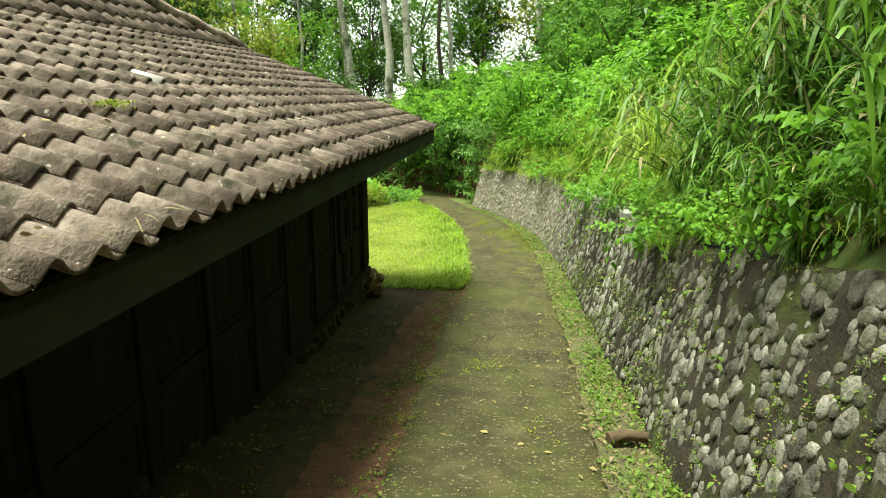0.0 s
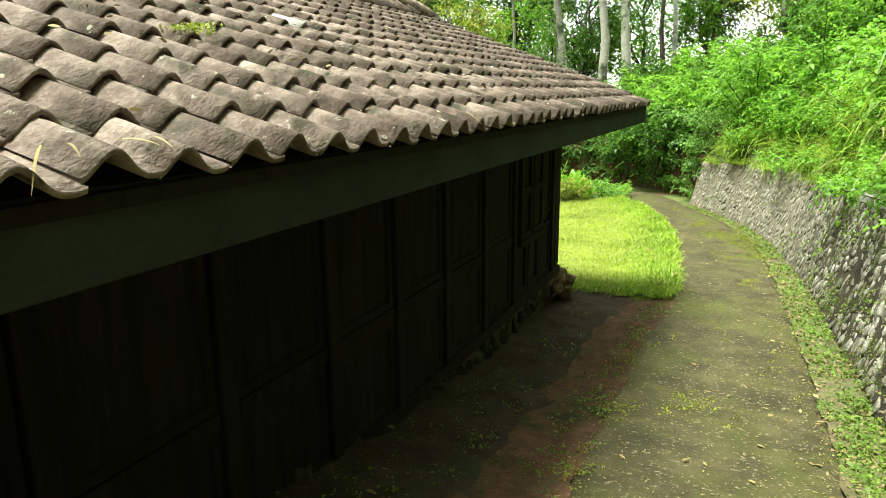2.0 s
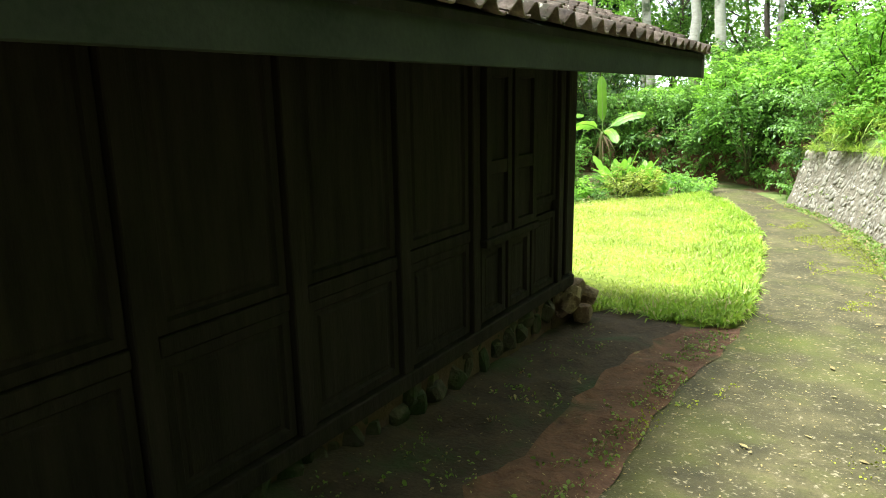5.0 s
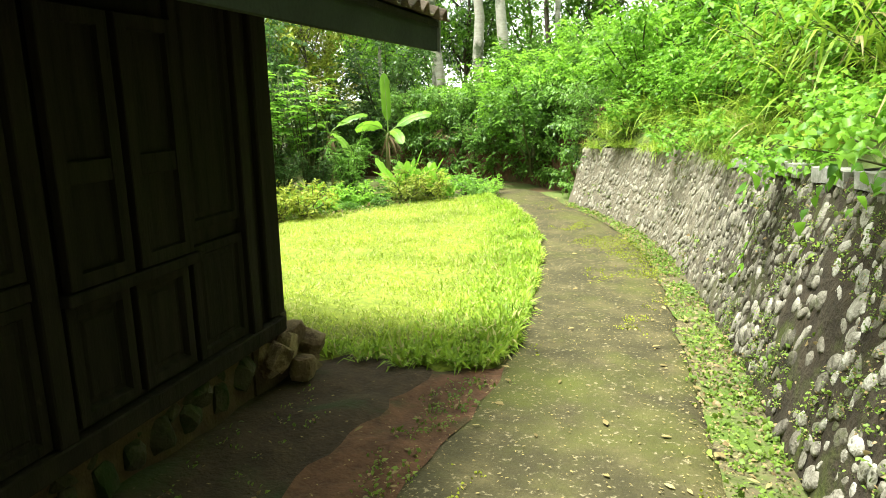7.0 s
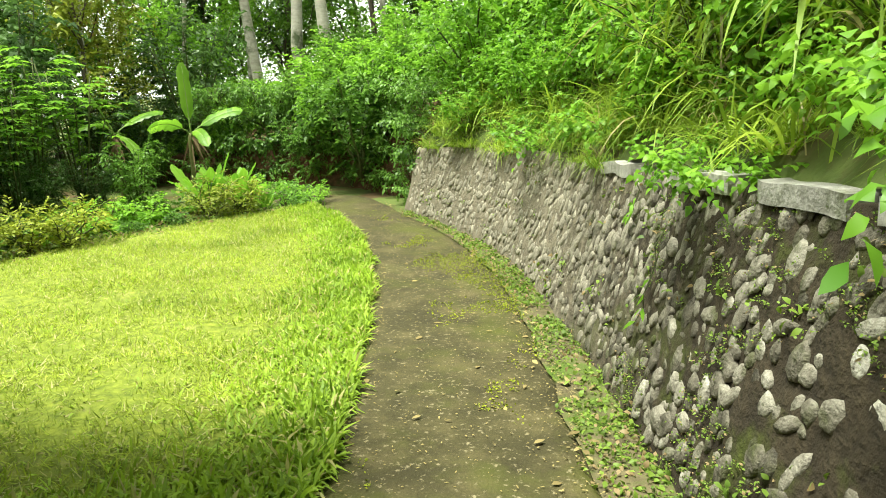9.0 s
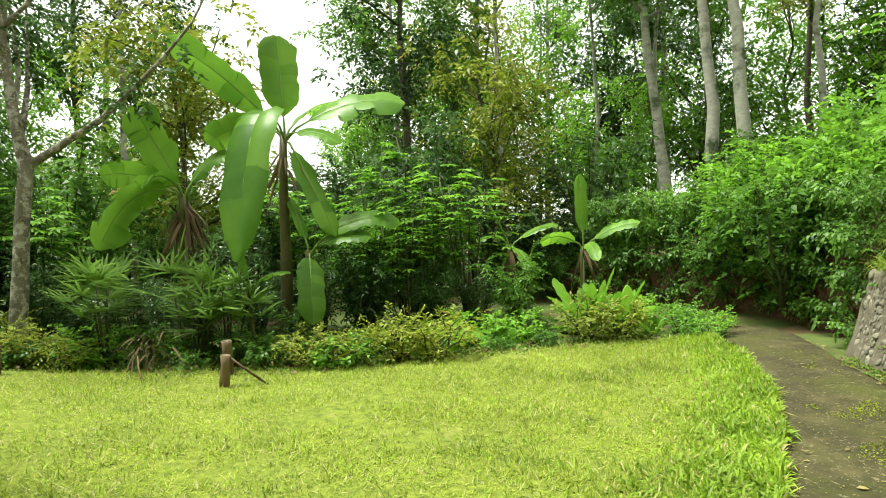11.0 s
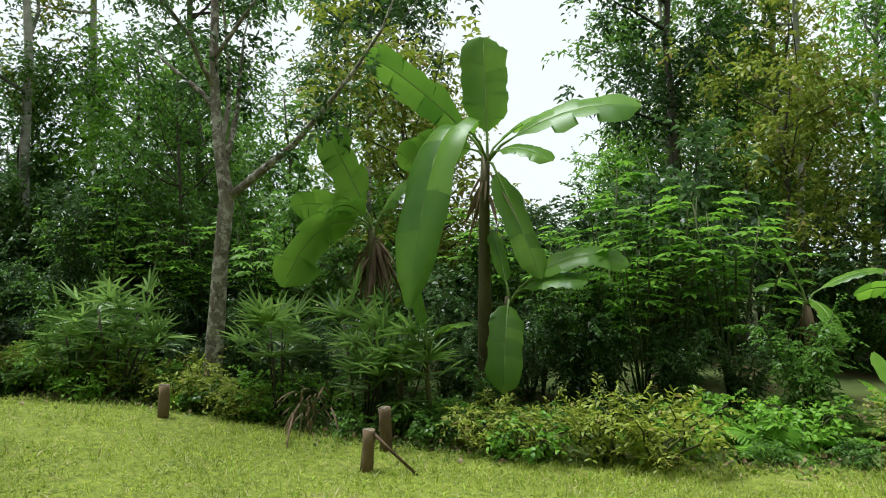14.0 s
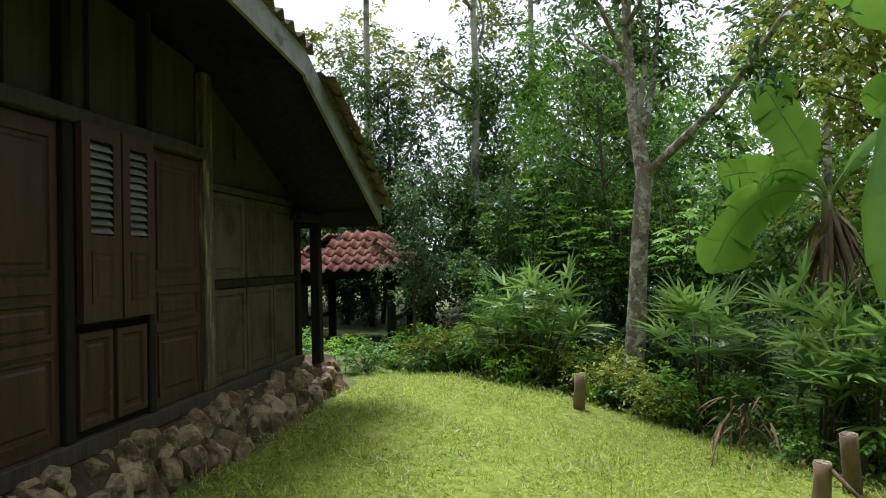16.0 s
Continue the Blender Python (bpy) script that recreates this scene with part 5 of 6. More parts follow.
# ---- planting ----
def spread_copies(protos, spots, scale=(0.8, 1.2), seed=1, sink=0.0, hold=None):
    """Copies of the given plants at spots of (x, y, z), each turned and sized a little differently."""
    r = random.Random(seed)
    first = set()
    for x, y, z in spots:
        p = r.choice(protos)
        s = r.uniform(*scale)
        m = pose(x, y, z - sink, r.uniform(-6, 6), r.uniform(-6, 6), r.uniform(0, 360)) @ Matrix.Diagonal((s, s, s * r.uniform(0.9, 1.1), 1))
        if p.name not in first and not hold:
            first.add(p.name)
            p.matrix_basis = m
        else:
            copy_thing_scaled(p, m)
    for p in protos:
        if p.name not in first and not hold:
            p.matrix_basis = pose(60 + 3 * r.random(), 60, -1)


def copy_thing_scaled(p, m):
    keep = p.matrix_basis.copy()
    p.matrix_basis = Matrix()
    q = copy_thing(p, m)
    p.matrix_basis = keep
    return q


def scatter(n, xr, yr, ok, seed, gap, zf):
    """Up to n spots in a rectangle, at least gap apart, where ok(x, y)."""
    r = random.Random(seed)
    out = []
    for _ in range(n * 30):
        x, y = r.uniform(*xr), r.uniform(*yr)
        if ok(x, y) and all((x - a) ** 2 + (y - b) ** 2 > gap * gap for a, b, _ in out):
            out.append((x, y, zf(x, y)))
            if len(out) == n:
                break
    return out


def wall_top_x(y):
    return wall_face(min(y, 18.5), wall_h(min(y, 18.5)))[0].x


def bank_spot(lo, hi):
    return lambda x, y: lo < x - wall_top_x(y) < hi


# bank above the wall
reeds = [make_reed("reed_clump", "arching clump of long green reed grass", 14, 1.0, 18, 0.42, 0.024, M_TALL, 20 + k, "reeds on the bank") for k in range(3)]
spread_copies(reeds, scatter(60, (2.8, 7.5), (6.6, 13.5), bank_spot(0.25, 2.6), 3, 0.36, bank_z), (0.75, 1.3), 4)
bamboo = [make_reed("bamboo_clump", "leafy clump of low bamboo with hanging narrow leaves", 15, 1.2, 40, 0.23, 0.028, M_BAMBOO, 26 + k, "bamboo on the bank") for k in range(3)]
spread_copies(bamboo, scatter(75, (2.8, 6.5), (-1.0, 7.6), bank_spot(0.1, 2.6), 33, 0.34, bank_z), (0.6, 1.25), 34)
tufts = [make_tuft("grass_tuft", "tuft of long arching yellow-green grass", 105, 0.64, 0.014, M_TALL, 30 + k, 0.5, 0.6, "grass along the wall top") for k in range(3)]
spread_copies(tufts, scatter(110, (0.8, 5.5), (6.8, 18.4), bank_spot(0.18, 1.2), 5, 0.22, bank_z), (0.65, 1.3), 6)
spread_copies(tufts, scatter(60, (0.8, 4.5), (4.5, 18.3), lambda x, y: bank_spot(-0.03, 0.2)(x, y) and not 8.2 < y < 12.9, 55, 0.15, bank_z), (0.4, 0.8), 56, hold=True)
spread_copies(tufts, scatter(50, (0.8, 4.8), (9.5, 18.4), bank_spot(0.3, 1.3), 57, 0.25, bank_z), (1.0, 1.6), 58, hold=True)
spread_copies(tufts, scatter(46, (2.5, 4.5), (1.5, 12.9), bank_spot(0.16, 0.4), 155, 0.2, bank_z), (0.35, 0.65), 156, hold=True)
spread_copies(bamboo, scatter(34, (2.5, 4.5), (0.8, 6.8), bank_spot(0.02, 0.5), 157, 0.25, bank_z), (0.35, 0.65), 158, hold=True)
bright = [make_shrub("bank_shrub", "bright green leafy shrub on the bank", 1.3, 0.8, 7, 170, 9, 0.1, 0.046, M_LEAF_B, 40 + k, group="shrubs on the bank", bare=0.12) for k in range(3)]
spread_copies(bright, scatter(60, (0.8, 8), (8.5, 20.5), bank_spot(0.5, 4.5), 7, 0.62, bank_z), (0.75, 1.4), 8)
spread_copies(bright, scatter(16, (0.8, 4), (10.5, 19), bank_spot(0.15, 0.7), 59, 0.5, bank_z), (0.45, 0.8), 60, hold=True)
spread_copies([make_shrub("creeper", "low large-leaved creeper hanging over the wall", 0.35, 0.6, 7, 110, 6, 0.07, 0.055, M_LEAF_B, 47, 1.2, 0.5, "creepers on the wall top")],
              scatter(30, (2.5, 4.2), (3.0, 16), bank_spot(-0.02, 0.45), 9, 0.45, bank_z), (0.5, 0.9), 10)
green = [make_shrub("leafy_shrub", "tall mid-green leafy shrub", 2.3, 1.15, 9, 230, 10, 0.13, 0.058, M_LEAF, 50 + k, group="tall shrubs", bare=0.12) for k in range(3)]
spread_copies(green, scatter(58, (1.5, 13), (-4, 30), bank_spot(1.7, 7.0), 11, 1.05, bank_z), (0.9, 1.7), 12)

# past the bend
clear = lambda x, y: not (-6.4 < x < -2.6 and 18.6 < y < 22.7)
far_r = lambda x, y: y > 20.9 + 0.3 * max(0, -x - 0.5) and x < 3.0 and clear(x, y)
fz = lambda x, y: land(x, y) + lerp(y - 21, [0, 1.5, 6], [0.3, 1.0, 1.8]) * ramp01(x, -7, -1)
green2 = [make_shrub("thicket_shrub", "dense green shrub of the thicket", 2.0, 1.1, 8, 220, 10, 0.12, 0.056, m, 60 + k, group="thicket behind the lawn", bare=0.08) for k, m in enumerate((M_LEAF, M_LEAF, M_LEAF_B, M_LEAF_B))]
spread_copies(green2, scatter(60, (-9, 3), (21.0, 30), lambda x, y: far_r(x, y) and x < -1.6, 13, 0.95, fz), (0.45, 0.85), 14)
spread_copies(green2, scatter(34, (-1.6, 3), (21.0, 30), far_r, 113, 0.9, fz), (0.7, 1.2), 114, hold=True)
low = [make_shrub("undergrowth", "low bright undergrowth of soft leaves", 0.42, 0.5, 7, 80, 7, 0.075, 0.04, m, 70 + k, 1.0, 0.3, "undergrowth", bare=0.1) for k, m in enumerate((M_LEAF_B, M_LEAF))]
edge_out = lambda a, b: (lambda x, y: a < (lawn_west(y) - x) * 0.75 < b)
spread_copies(low, scatter(70, (-12, -1), (10.0, 20.5), lambda x, y: edge_out(0.1, 1.9)(x, y) and not (-3.3 < x < -1.6 and 17.6 < y < 19.9), 15, 0.42, land), (0.45, 1.2), 16)
spread_copies([make_shrub("bank_creeper", "trailing creeper on the raw earth bank", 0.5, 0.6, 7, 90, 7, 0.08, 0.045, M_LEAF, 75, 1.1, 0.6, "creepers on the bank", bare=0.0)],
              [(lerp(u, [0, 0.2, 0.5, 1], [1.05, 0.55, -0.6, -5]), lerp(u, [0, 0.2, 0.5, 1], [18.7, 20.3, 21.8, 23.4]), -0.75 + 1.2 * v) for u in np.linspace(0.02, 0.95, 16) for v in (0.05, 0.5, 0.95, 1.4)], (0.6, 1.1), 18)

# behind the lawn
dark = [make_shrub("dark_thicket", "tall shrub with many small leaves in shade", 2.6, 1.2, 10, 260, 10, 0.12, 0.055, m, 80 + k, group="shaded thicket", bare=0.05) for k, m in enumerate((M_LEAF_D, M_LEAF, M_LEAF_D))]
spread_copies(dark, scatter(66, (-19, -3), (4.5, 26), lambda x, y: clear(x, y) and 2.3 < (lawn_west(min(max(y, 11.4), 18.8)) - x) * 0.75 and not (-13.9 < x < -9.0 and 6.5 < y < 10.3), 17, 1.05, land), (0.7, 1.45), 20)
spread_copies(dark, scatter(46, (-13, -3), (11, 22.5), lambda x, y: edge_out(1.3, 3.4)(x, y) and not (-6.2 < x < -2.4 and y > 18.4), 61, 0.62, land), (0.3, 0.55), 62, hold=True)
spread_copies(dark, [(x, y, land(x, y)) for x, y in ((-14.0, 8.0), (-13.7, 9.7), (-13.4, 7.0), (-12.4, 6.5), (-11.4, 6.4), (-10.4, 6.7), (-9.4, 6.9), (-8.8, 7.7), (-14.3, 10.6), (-13.1, 11.0))], (0.6, 0.9), 121, hold=True)
spread_copies(low, [(x, y, land(x, y)) for x, y in ((-8.9, 9.2), (-9.4, 9.8), (-9.1, 8.6), (-9.9, 10.5), (-10.1, 9.2), (-9.6, 8.1), (-10.3, 10.1), (-8.5, 9.9), (-10.0, 8.5), (-9.3, 10.5), (-8.6, 10.5))], (0.6, 1.0), 123, hold=True)
mids = [make_palmate("cassava_plant", "spindly cassava plant with fingered green leaves", 2.1, 6, 84, 0.17, M_LEAF_B, 90 + k, "cassava plants") for k in range(2)]
spread_copies(mids, [(x, y, land(x, y)) for x, y in ((-6.9, 17.4), (-6.2, 18.0), (-5.5, 18.6), (-7.6, 16.6), (-4.6, 18.4), (-5.0, 17.4), (-10.6, 12.6), (-10.1, 13.4), (-11.5, 12.0), (-9.6, 13.9), (-5.6, 17.0), (-6.9, 16.9), (-6.9, 19.4), (-12.3, 11.6))], (0.85, 1.4), 22)
hedge = [make_shrub("hedge_bush", "low rounded yellow-green hedge bush", 0.45, 0.42, 12, 130, 9, 0.06, 0.02, M_LEAF_Y, 100 + k, 0.9, 0.1, "low hedge bushes", bare=0.15) for k in range(2)]
spread_copies(hedge, [(x, y, land(x, y)) for x, y in ((-3.45, 16.05), (-3.85, 15.85), (-4.4, 15.55), (-1.95, 18.3), (-2.35, 18.05), (-8.0, 12.85), (-7.65, 13.0), (-8.7, 12.3), (-9.2, 11.7), (-9.3, 11.1), (-9.0, 10.6), (-7.1, 13.3), (-4.9, 15.2), (-9.8, 10.9), (-9.9, 11.6))], (0.9, 1.5), 24)
fans = [make_fan_palm("clump of lady palm with fan leaves", 5, 0.95, 110 + k) for k in range(2)]
spread_copies(fans, [(x, y, land(x, y)) for x, y in ((-6.24, 14.45), (-5.75, 14.65), (-7.07, 13.76), (-8.75, 11.7), (-8.45, 12.1), (-9.2, 11.9))], (0.9, 1.12), 26)
spread_copies([make_fern("bright fern with arching fronds", 11, 0.55, 120)], [(x, y, land(x, y)) for x, y in ((-4.3, 17.3), (-3.6, 17.6), (-3.1, 18.0), (-2.9, 18.7), (-3.7, 18.5), (-8.2, 13.3), (-6.3, 15.3), (-3.3, 17.2), (-4.0, 18.0))], (0.9, 1.6), 28)
spread_copies([make_strap_plant("ginger_lily", "bright lily with broad upright strap leaves", 13, 0.85, 0.17, M_LEAF_B, 130, "strap-leaved lilies")],
              [(x, y, land(x, y)) for x, y in ((-2.4, 19.05), (-2.7, 18.85), (-2.15, 18.8))], (1.0, 1.25), 30)
spread_copies([make_strap_plant("young_lily", "small lily with a few broad upright leaves", 5, 0.6, 0.17, M_LEAF_B, 131, "strap-leaved lilies")],
              [(x, y, land(x, y)) for x, y in ((-3.95, 16.25), (-7.75, 12.72), (-3.4, 17.9), (-1.75, 18.9))], (0.6, 0.9), 31)

# banana plants: bearing (0 east, 90 north), rise, length, width, droop, torn
make_banana("tall banana plant with wide torn green leaves", (-6.22, 15.98, land(-6.2, 16)), 3.12, (0.04, 0.08),
            [(160, 82, 1.25, 0.6, 0.02, 0.15, 0.0), (222, 46, 1.95, 0.52, 0.16, 0.5, 1.0), (48, 30, 1.75, 0.52, 0.34, 0.8, 0.7), (25, 8, 0.75, 0.32, 0.4, 0.5, 0.5), (296, 30, 1.75, 0.68, 1.62, 0.2, 0.1), (12, -58, 1.3, 0.42, 0.12, 0.3, 0.2), (228, 18, 1.0, 0.5, 0.5, 0.5, 0.95), (100, 40, 1.1, 0.4, 0.3, 0.5)], 201, 0.1, 4)
make_banana("banana plant with dead leaves round its stem", (-7.05, 14.88, land(-7.05, 14.9)), 2.25, (0.0, 0.05),
            [(226, 64, 1.2, 0.6, 0.06, 0.4, 1.15), (232, 30, 1.05, 0.46, 0.35, 0.7, 1.0), (246, 14, 1.05, 0.6, 1.0, 0.9, 0.8), (45, 55, 0.95, 0.4, 0.4, 0.6, 0.6), (285, 40, 0.85, 0.36, 0.7, 0.6, 0.5), (100, 50, 1.0, 0.36, 0.3, 0.6)], 202, 0.1, 11)
make_banana("young banana plant with spreading leaves", (-5.75, 16.05, land(-5.75, 16.05)), 1.42, (0.03, 0.0),
            [(46, 38, 1.45, 0.36, 0.52, 0.2, 0.7), (36, 26, 0.85, 0.3, 0.35, 0.2, 0.6), (320, -35, 0.75, 0.4, 0.6, 0.2), (170, 60, 0.8, 0.26, 0.1, 0.0)], 203, 0.06, 0)
make_banana("banana sucker with pale new leaves", (-5.6, 14.95, land(-5.85, 15.1)), 0.95, (-0.02, 0.0),
            [(215, 75, 0.62, 0.22, 0.05, 0.0), (20, 38, 0.6, 0.3, 0.4, 0.0), (250, 50, 0.45, 0.2, 0.2, 0.0)], 204, 0.035, 0)
make_banana("slender banana plant with one rolled spear leaf", (-4.15, 21.6, land(-4.1, 21.6)), 1.25, (0.05, 0.05),
            [(130, 82, 1.2, 0.26, 0.02, 0.0, 0.0), (20, 35, 1.1, 0.3, 0.3, 0.3, 0.6), (230, 30, 0.9, 0.36, 0.5, 0.3, 0.7), (310, 12, 0.9, 0.24, 0.5, 0.3, 0.5)], 205, 0.06, 2, M_LEAF_B)
make_banana("slender banana plant with broad ragged leaves", (-5.3, 20.9, land(-5.3, 20.9)), 1.3, (-0.05, 0.05),
            [(215, 65, 1.2, 0.34, 0.1, 0.4), (330, -10, 0.8, 0.36, 0.5, 0.3), (40, 35, 1.0, 0.3, 0.3, 0.3), (260, 30, 0.9, 0.3, 0.5, 0.3)], 206, 0.06, 2)

# ---- trees ----
def line(a, b, n, wob, seed):
    """A slightly wandering line of n points."""
    r = random.Random(seed)
    a, b = Vector(a), Vector(b)
    return [tuple(a.lerp(b, k / (n - 1)) + Vector((r.uniform(-wob, wob), r.uniform(-wob, wob), 0)) * (0 < k)) for k in range(n)]


# the forked tree at the border's end
gx, gy = -8.34, 13.4
make_tree("forked_tree", "forked tree with flaking patchy pale bark", [(gx - 0.17, gy - 0.15, -1.05), (gx - 0.16, gy - 0.15, -0.5), (gx - 0.1, gy - 0.1, 0.3), (gx - 0.08, gy - 0.06, 1.0), (gx, gy, 1.74), (gx - 0.12, gy - 0.1, 2.6), (gx - 0.16, gy - 0.14, 3.6), (gx - 0.12, gy - 0.1, 5.2), (gx - 0.2, gy, 7.5)],
          [0.17, 0.125, 0.11, 0.1, 0.1, 0.07, 0.06, 0.045, 0.02],
          [(0.5, 45, 26, 3.6), (0.55, 215, 72, 3.0), (0.55, 120, 65, 2.6), (0.7, 300, 45, 2.2), (0.75, 40, 40, 2.2), (0.82, 160, 40, 2.2), (0.9, 250, 45, 1.8), (0.95, 20, 60, 1.8), (0.66, 240, 50, 2.0)], 15, 0.11, 0.05, 6, M_BARK, M_LEAF_D, 300, 0.55)

SLIM = [((-4.8, 29.2, 0.6), (-6.4, 29.6, 11), 0.19), ((-2.2, 26.6, 1.6), (-2.9, 26.8, 12), 0.18), ((-3.0, 27.2, 1.5), (-3.9, 27.6, 11), 0.18), ((-5.8, 31, 0.5), (-6.0, 31, 12), 0.09), ((-7.5, 30, 0.2), (-7.7, 30, 11), 0.08), ((-1.0, 29, 2.2), (-1.1, 29, 12), 0.1),
        ((-8.6, 26, -0.5), (-8.9, 26, 11), 0.11), ((-11, 29, -0.7), (-11.6, 29, 12), 0.16), ((-12.5, 26.0, -0.8), (-12.8, 26, 10), 0.1), ((-9.8, 23.3, -0.8), (-10.4, 23.6, 10), 0.13), ((-14, 23.5, -0.8), (-14.3, 23, 10), 0.1), ((-15.3, 10.6, -0.7), (-15.5, 10.8, 11), 0.13), ((-17, 14.5, -0.7), (-17.3, 14, 10), 0.15), ((-13.5, 17.5, -0.8), (-13.8, 17.7, 10), 0.09),
        # These three stand out of view, added so their crowns shade the bank.
        ((4.4, 1.4, 2.4), (3.5, 1.2, 10.0), 0.125), ((4.6, 4.3, 2.5), (3.7, 3.9, 10.5), 0.125), ((4.5, -1.6, 2.4), (3.4, -1.6, 10), 0.125),
        ((-20, 12, -0.7), (-20, 12, 12), 0.16), ((-19, 19, -0.7), (-19.3, 19, 11), 0.14), ((-18, 7.5, -0.5), (-18, 7.5, 12), 0.15), ((2.5, 27, 4), (2.3, 27, 13), 0.12), ((5.5, 24, 6), (5, 24, 14), 0.14), ((8, 17, 6), (8, 17, 14), 0.15), ((8.5, 10, 6), (8.3, 10, 14), 0.14), ((-22, 24, -0.7), (-22, 24, 12), 0.16), ((-7, 35, 0), (-7, 35, 13), 0.15), ((-12, 35, -0.5), (-12, 35, 13), 0.14), ((-2, 34, 2), (-2, 34, 13), 0.12)]


def gap_of_sky(x, y):
    """Two lines of sight out of the clearing where the wood stays open."""
    a, b = math.degrees(math.atan2(y - 10.9, x - 1.1)) % 360, math.degrees(math.atan2(y - 6.1, x - 2)) % 360
    return (136 < a < 151 and math.hypot(x - 1.1, y - 10.9) > 12) or (113.5 < b < 115.5 and math.hypot(x - 2, y - 6.1) > 20)


def build_woods():
    r = random.Random(9)
    for k, (a, b, rad) in enumerate(SLIM):
        if gap_of_sky(a[0], a[1]) and rad > 0.07 and k > 2:
            continue
        limbs = [(r.uniform(0.42, 1.0), r.uniform(0, 360), r.uniform(10, 50), r.uniform(1.6, 3.2)) for _ in range(11)]
        if k < 6:
            limbs = [(r.uniform(0.6, 1.0), r.uniform(0, 360), r.uniform(10, 50), r.uniform(1.6, 2.8)) for _ in range(8)]
        mat = (M_LEAF, M_LEAF_D, M_LEAF, M_LEAF_Y)[k % 4]
        make_tree("slender_tree" if rad < 0.12 else "forest_tree", "slender pale-trunked forest tree with a thin crown" if rad < 0.12 else "tall forest tree with open leafy crown",
                  line((a[0], a[1], a[2] - 0.4), b, 9, 0.09, k), np.linspace(rad, rad * 0.3, 9).tolist(), limbs, 22, 0.17, 0.075, 6, M_BARK2 if k < 8 or k % 3 else M_BARK3, mat, 400 + k, 0.95, "forest trees")


build_woods()
p = make_coconut("distant coconut palm with drooping feathered fronds", 8.2, 500, (0.3, 0.2))
p.matrix_basis = pose(-25, 22.5, -0.8)
copy_thing(p, pose(-24, 14.5, -2.2, 0, 0, 70))
q = make_coconut("young coconut palm with upright fronds", 2.0, 501, (0.05, 0.05), 12, 2.2)
q.matrix_basis = pose(-15.5, 12.6, 0.2)


def build_understory():
    """Small trees that fill the wood between the shrubs and the crowns."""
    r = random.Random(21)
    kinds = []
    for k, mat in enumerate((M_LEAF, M_LEAF_D, M_LEAF_Y, M_LEAF_B)):
        limbs = [(r.uniform(0.25, 1.0), r.uniform(0, 360), r.uniform(15, 55), r.uniform(1.0, 2.0)) for _ in range(14)]
        kinds.append(make_tree("understory_tree", "small leafy tree of the wood's understory", line((0, 0, -0.2), (0.3, 0.2, 5.5), 8, 0.08, 50 + k), np.linspace(0.06, 0.015, 8).tolist(), limbs, 13, 0.14, 0.06, 6, M_BARK3, mat, 450 + k, 0.8, "understory trees"))
    ok = lambda x, y: not gap_of_sky(x, y) and (x < -8.5 or y > 30) and 3.0 < (lawn_west(min(max(y, 11.4), 18.8)) - x) * 0.75 and not (-15 < x < -10 and 6 < y < 11.2)
    spots = scatter(34, (-22, 3), (4, 33), ok, 23, 1.9, fz)
    spots += scatter(12, (4.5, 11), (2, 26), bank_spot(2.5, 7), 25, 1.8, bank_z)
    spread_copies(kinds, spots, (0.75, 1.25), 27)
    # The four listed trees are added, mostly unseen, to shade the path's start.
    big = scatter(16, (-22, 8), (31, 40), lambda x, y: True, 29, 2.6, fz) + [(5.2, 1.5, 2.5), (5.8, -1.5, 2.8), (4.9, 4.6, 2.2), (6.5, 7.5, 3.2)]
    copy_thing_scaled(kinds[2], pose(-7.0, 22.6, -0.9, 0, 0, 40))
    for x, y, turn, k in ((-14.6, 8.6, 30, 1), (-15.6, 10.4, 100, 0), (-13.6, 5.6, 170, 1), (-16.5, 8.8, 220, 1), (-17.5, 11.0, 300, 0)):
        copy_thing_scaled(kinds[k], pose(x, y, fz(x, y), 0, 0, turn))
    for x, y, turn in ((-9.6, 10.3, 10), (-10.6, 11.6, 130)):
        copy_thing_scaled(kinds[1], pose(x, y, fz(x, y), 0, 0, turn) @ Matrix.Scale(0.45, 4))
    # Mostly unseen trees east and south, added to keep sky light off the house.
    big += scatter(14, (4.3, 8.5), (-7, 6.5), bank_spot(1.1, 5.5), 63, 1.3, bank_z) + scatter(11, (-6, 4.2), (-14, -5.5), lambda x, y: x > 2.8 or y < -6.5, 65, 1.7, land)
    for x, y, z in big:
        if gap_of_sky(x, y):
            continue
        k = r.choice(kinds)
        copy_thing_scaled(k, pose(x, y, z, 0, 0, r.uniform(0, 360)) @ Matrix.Scale(r.uniform(1.5, 2.1), 4))


build_understory()

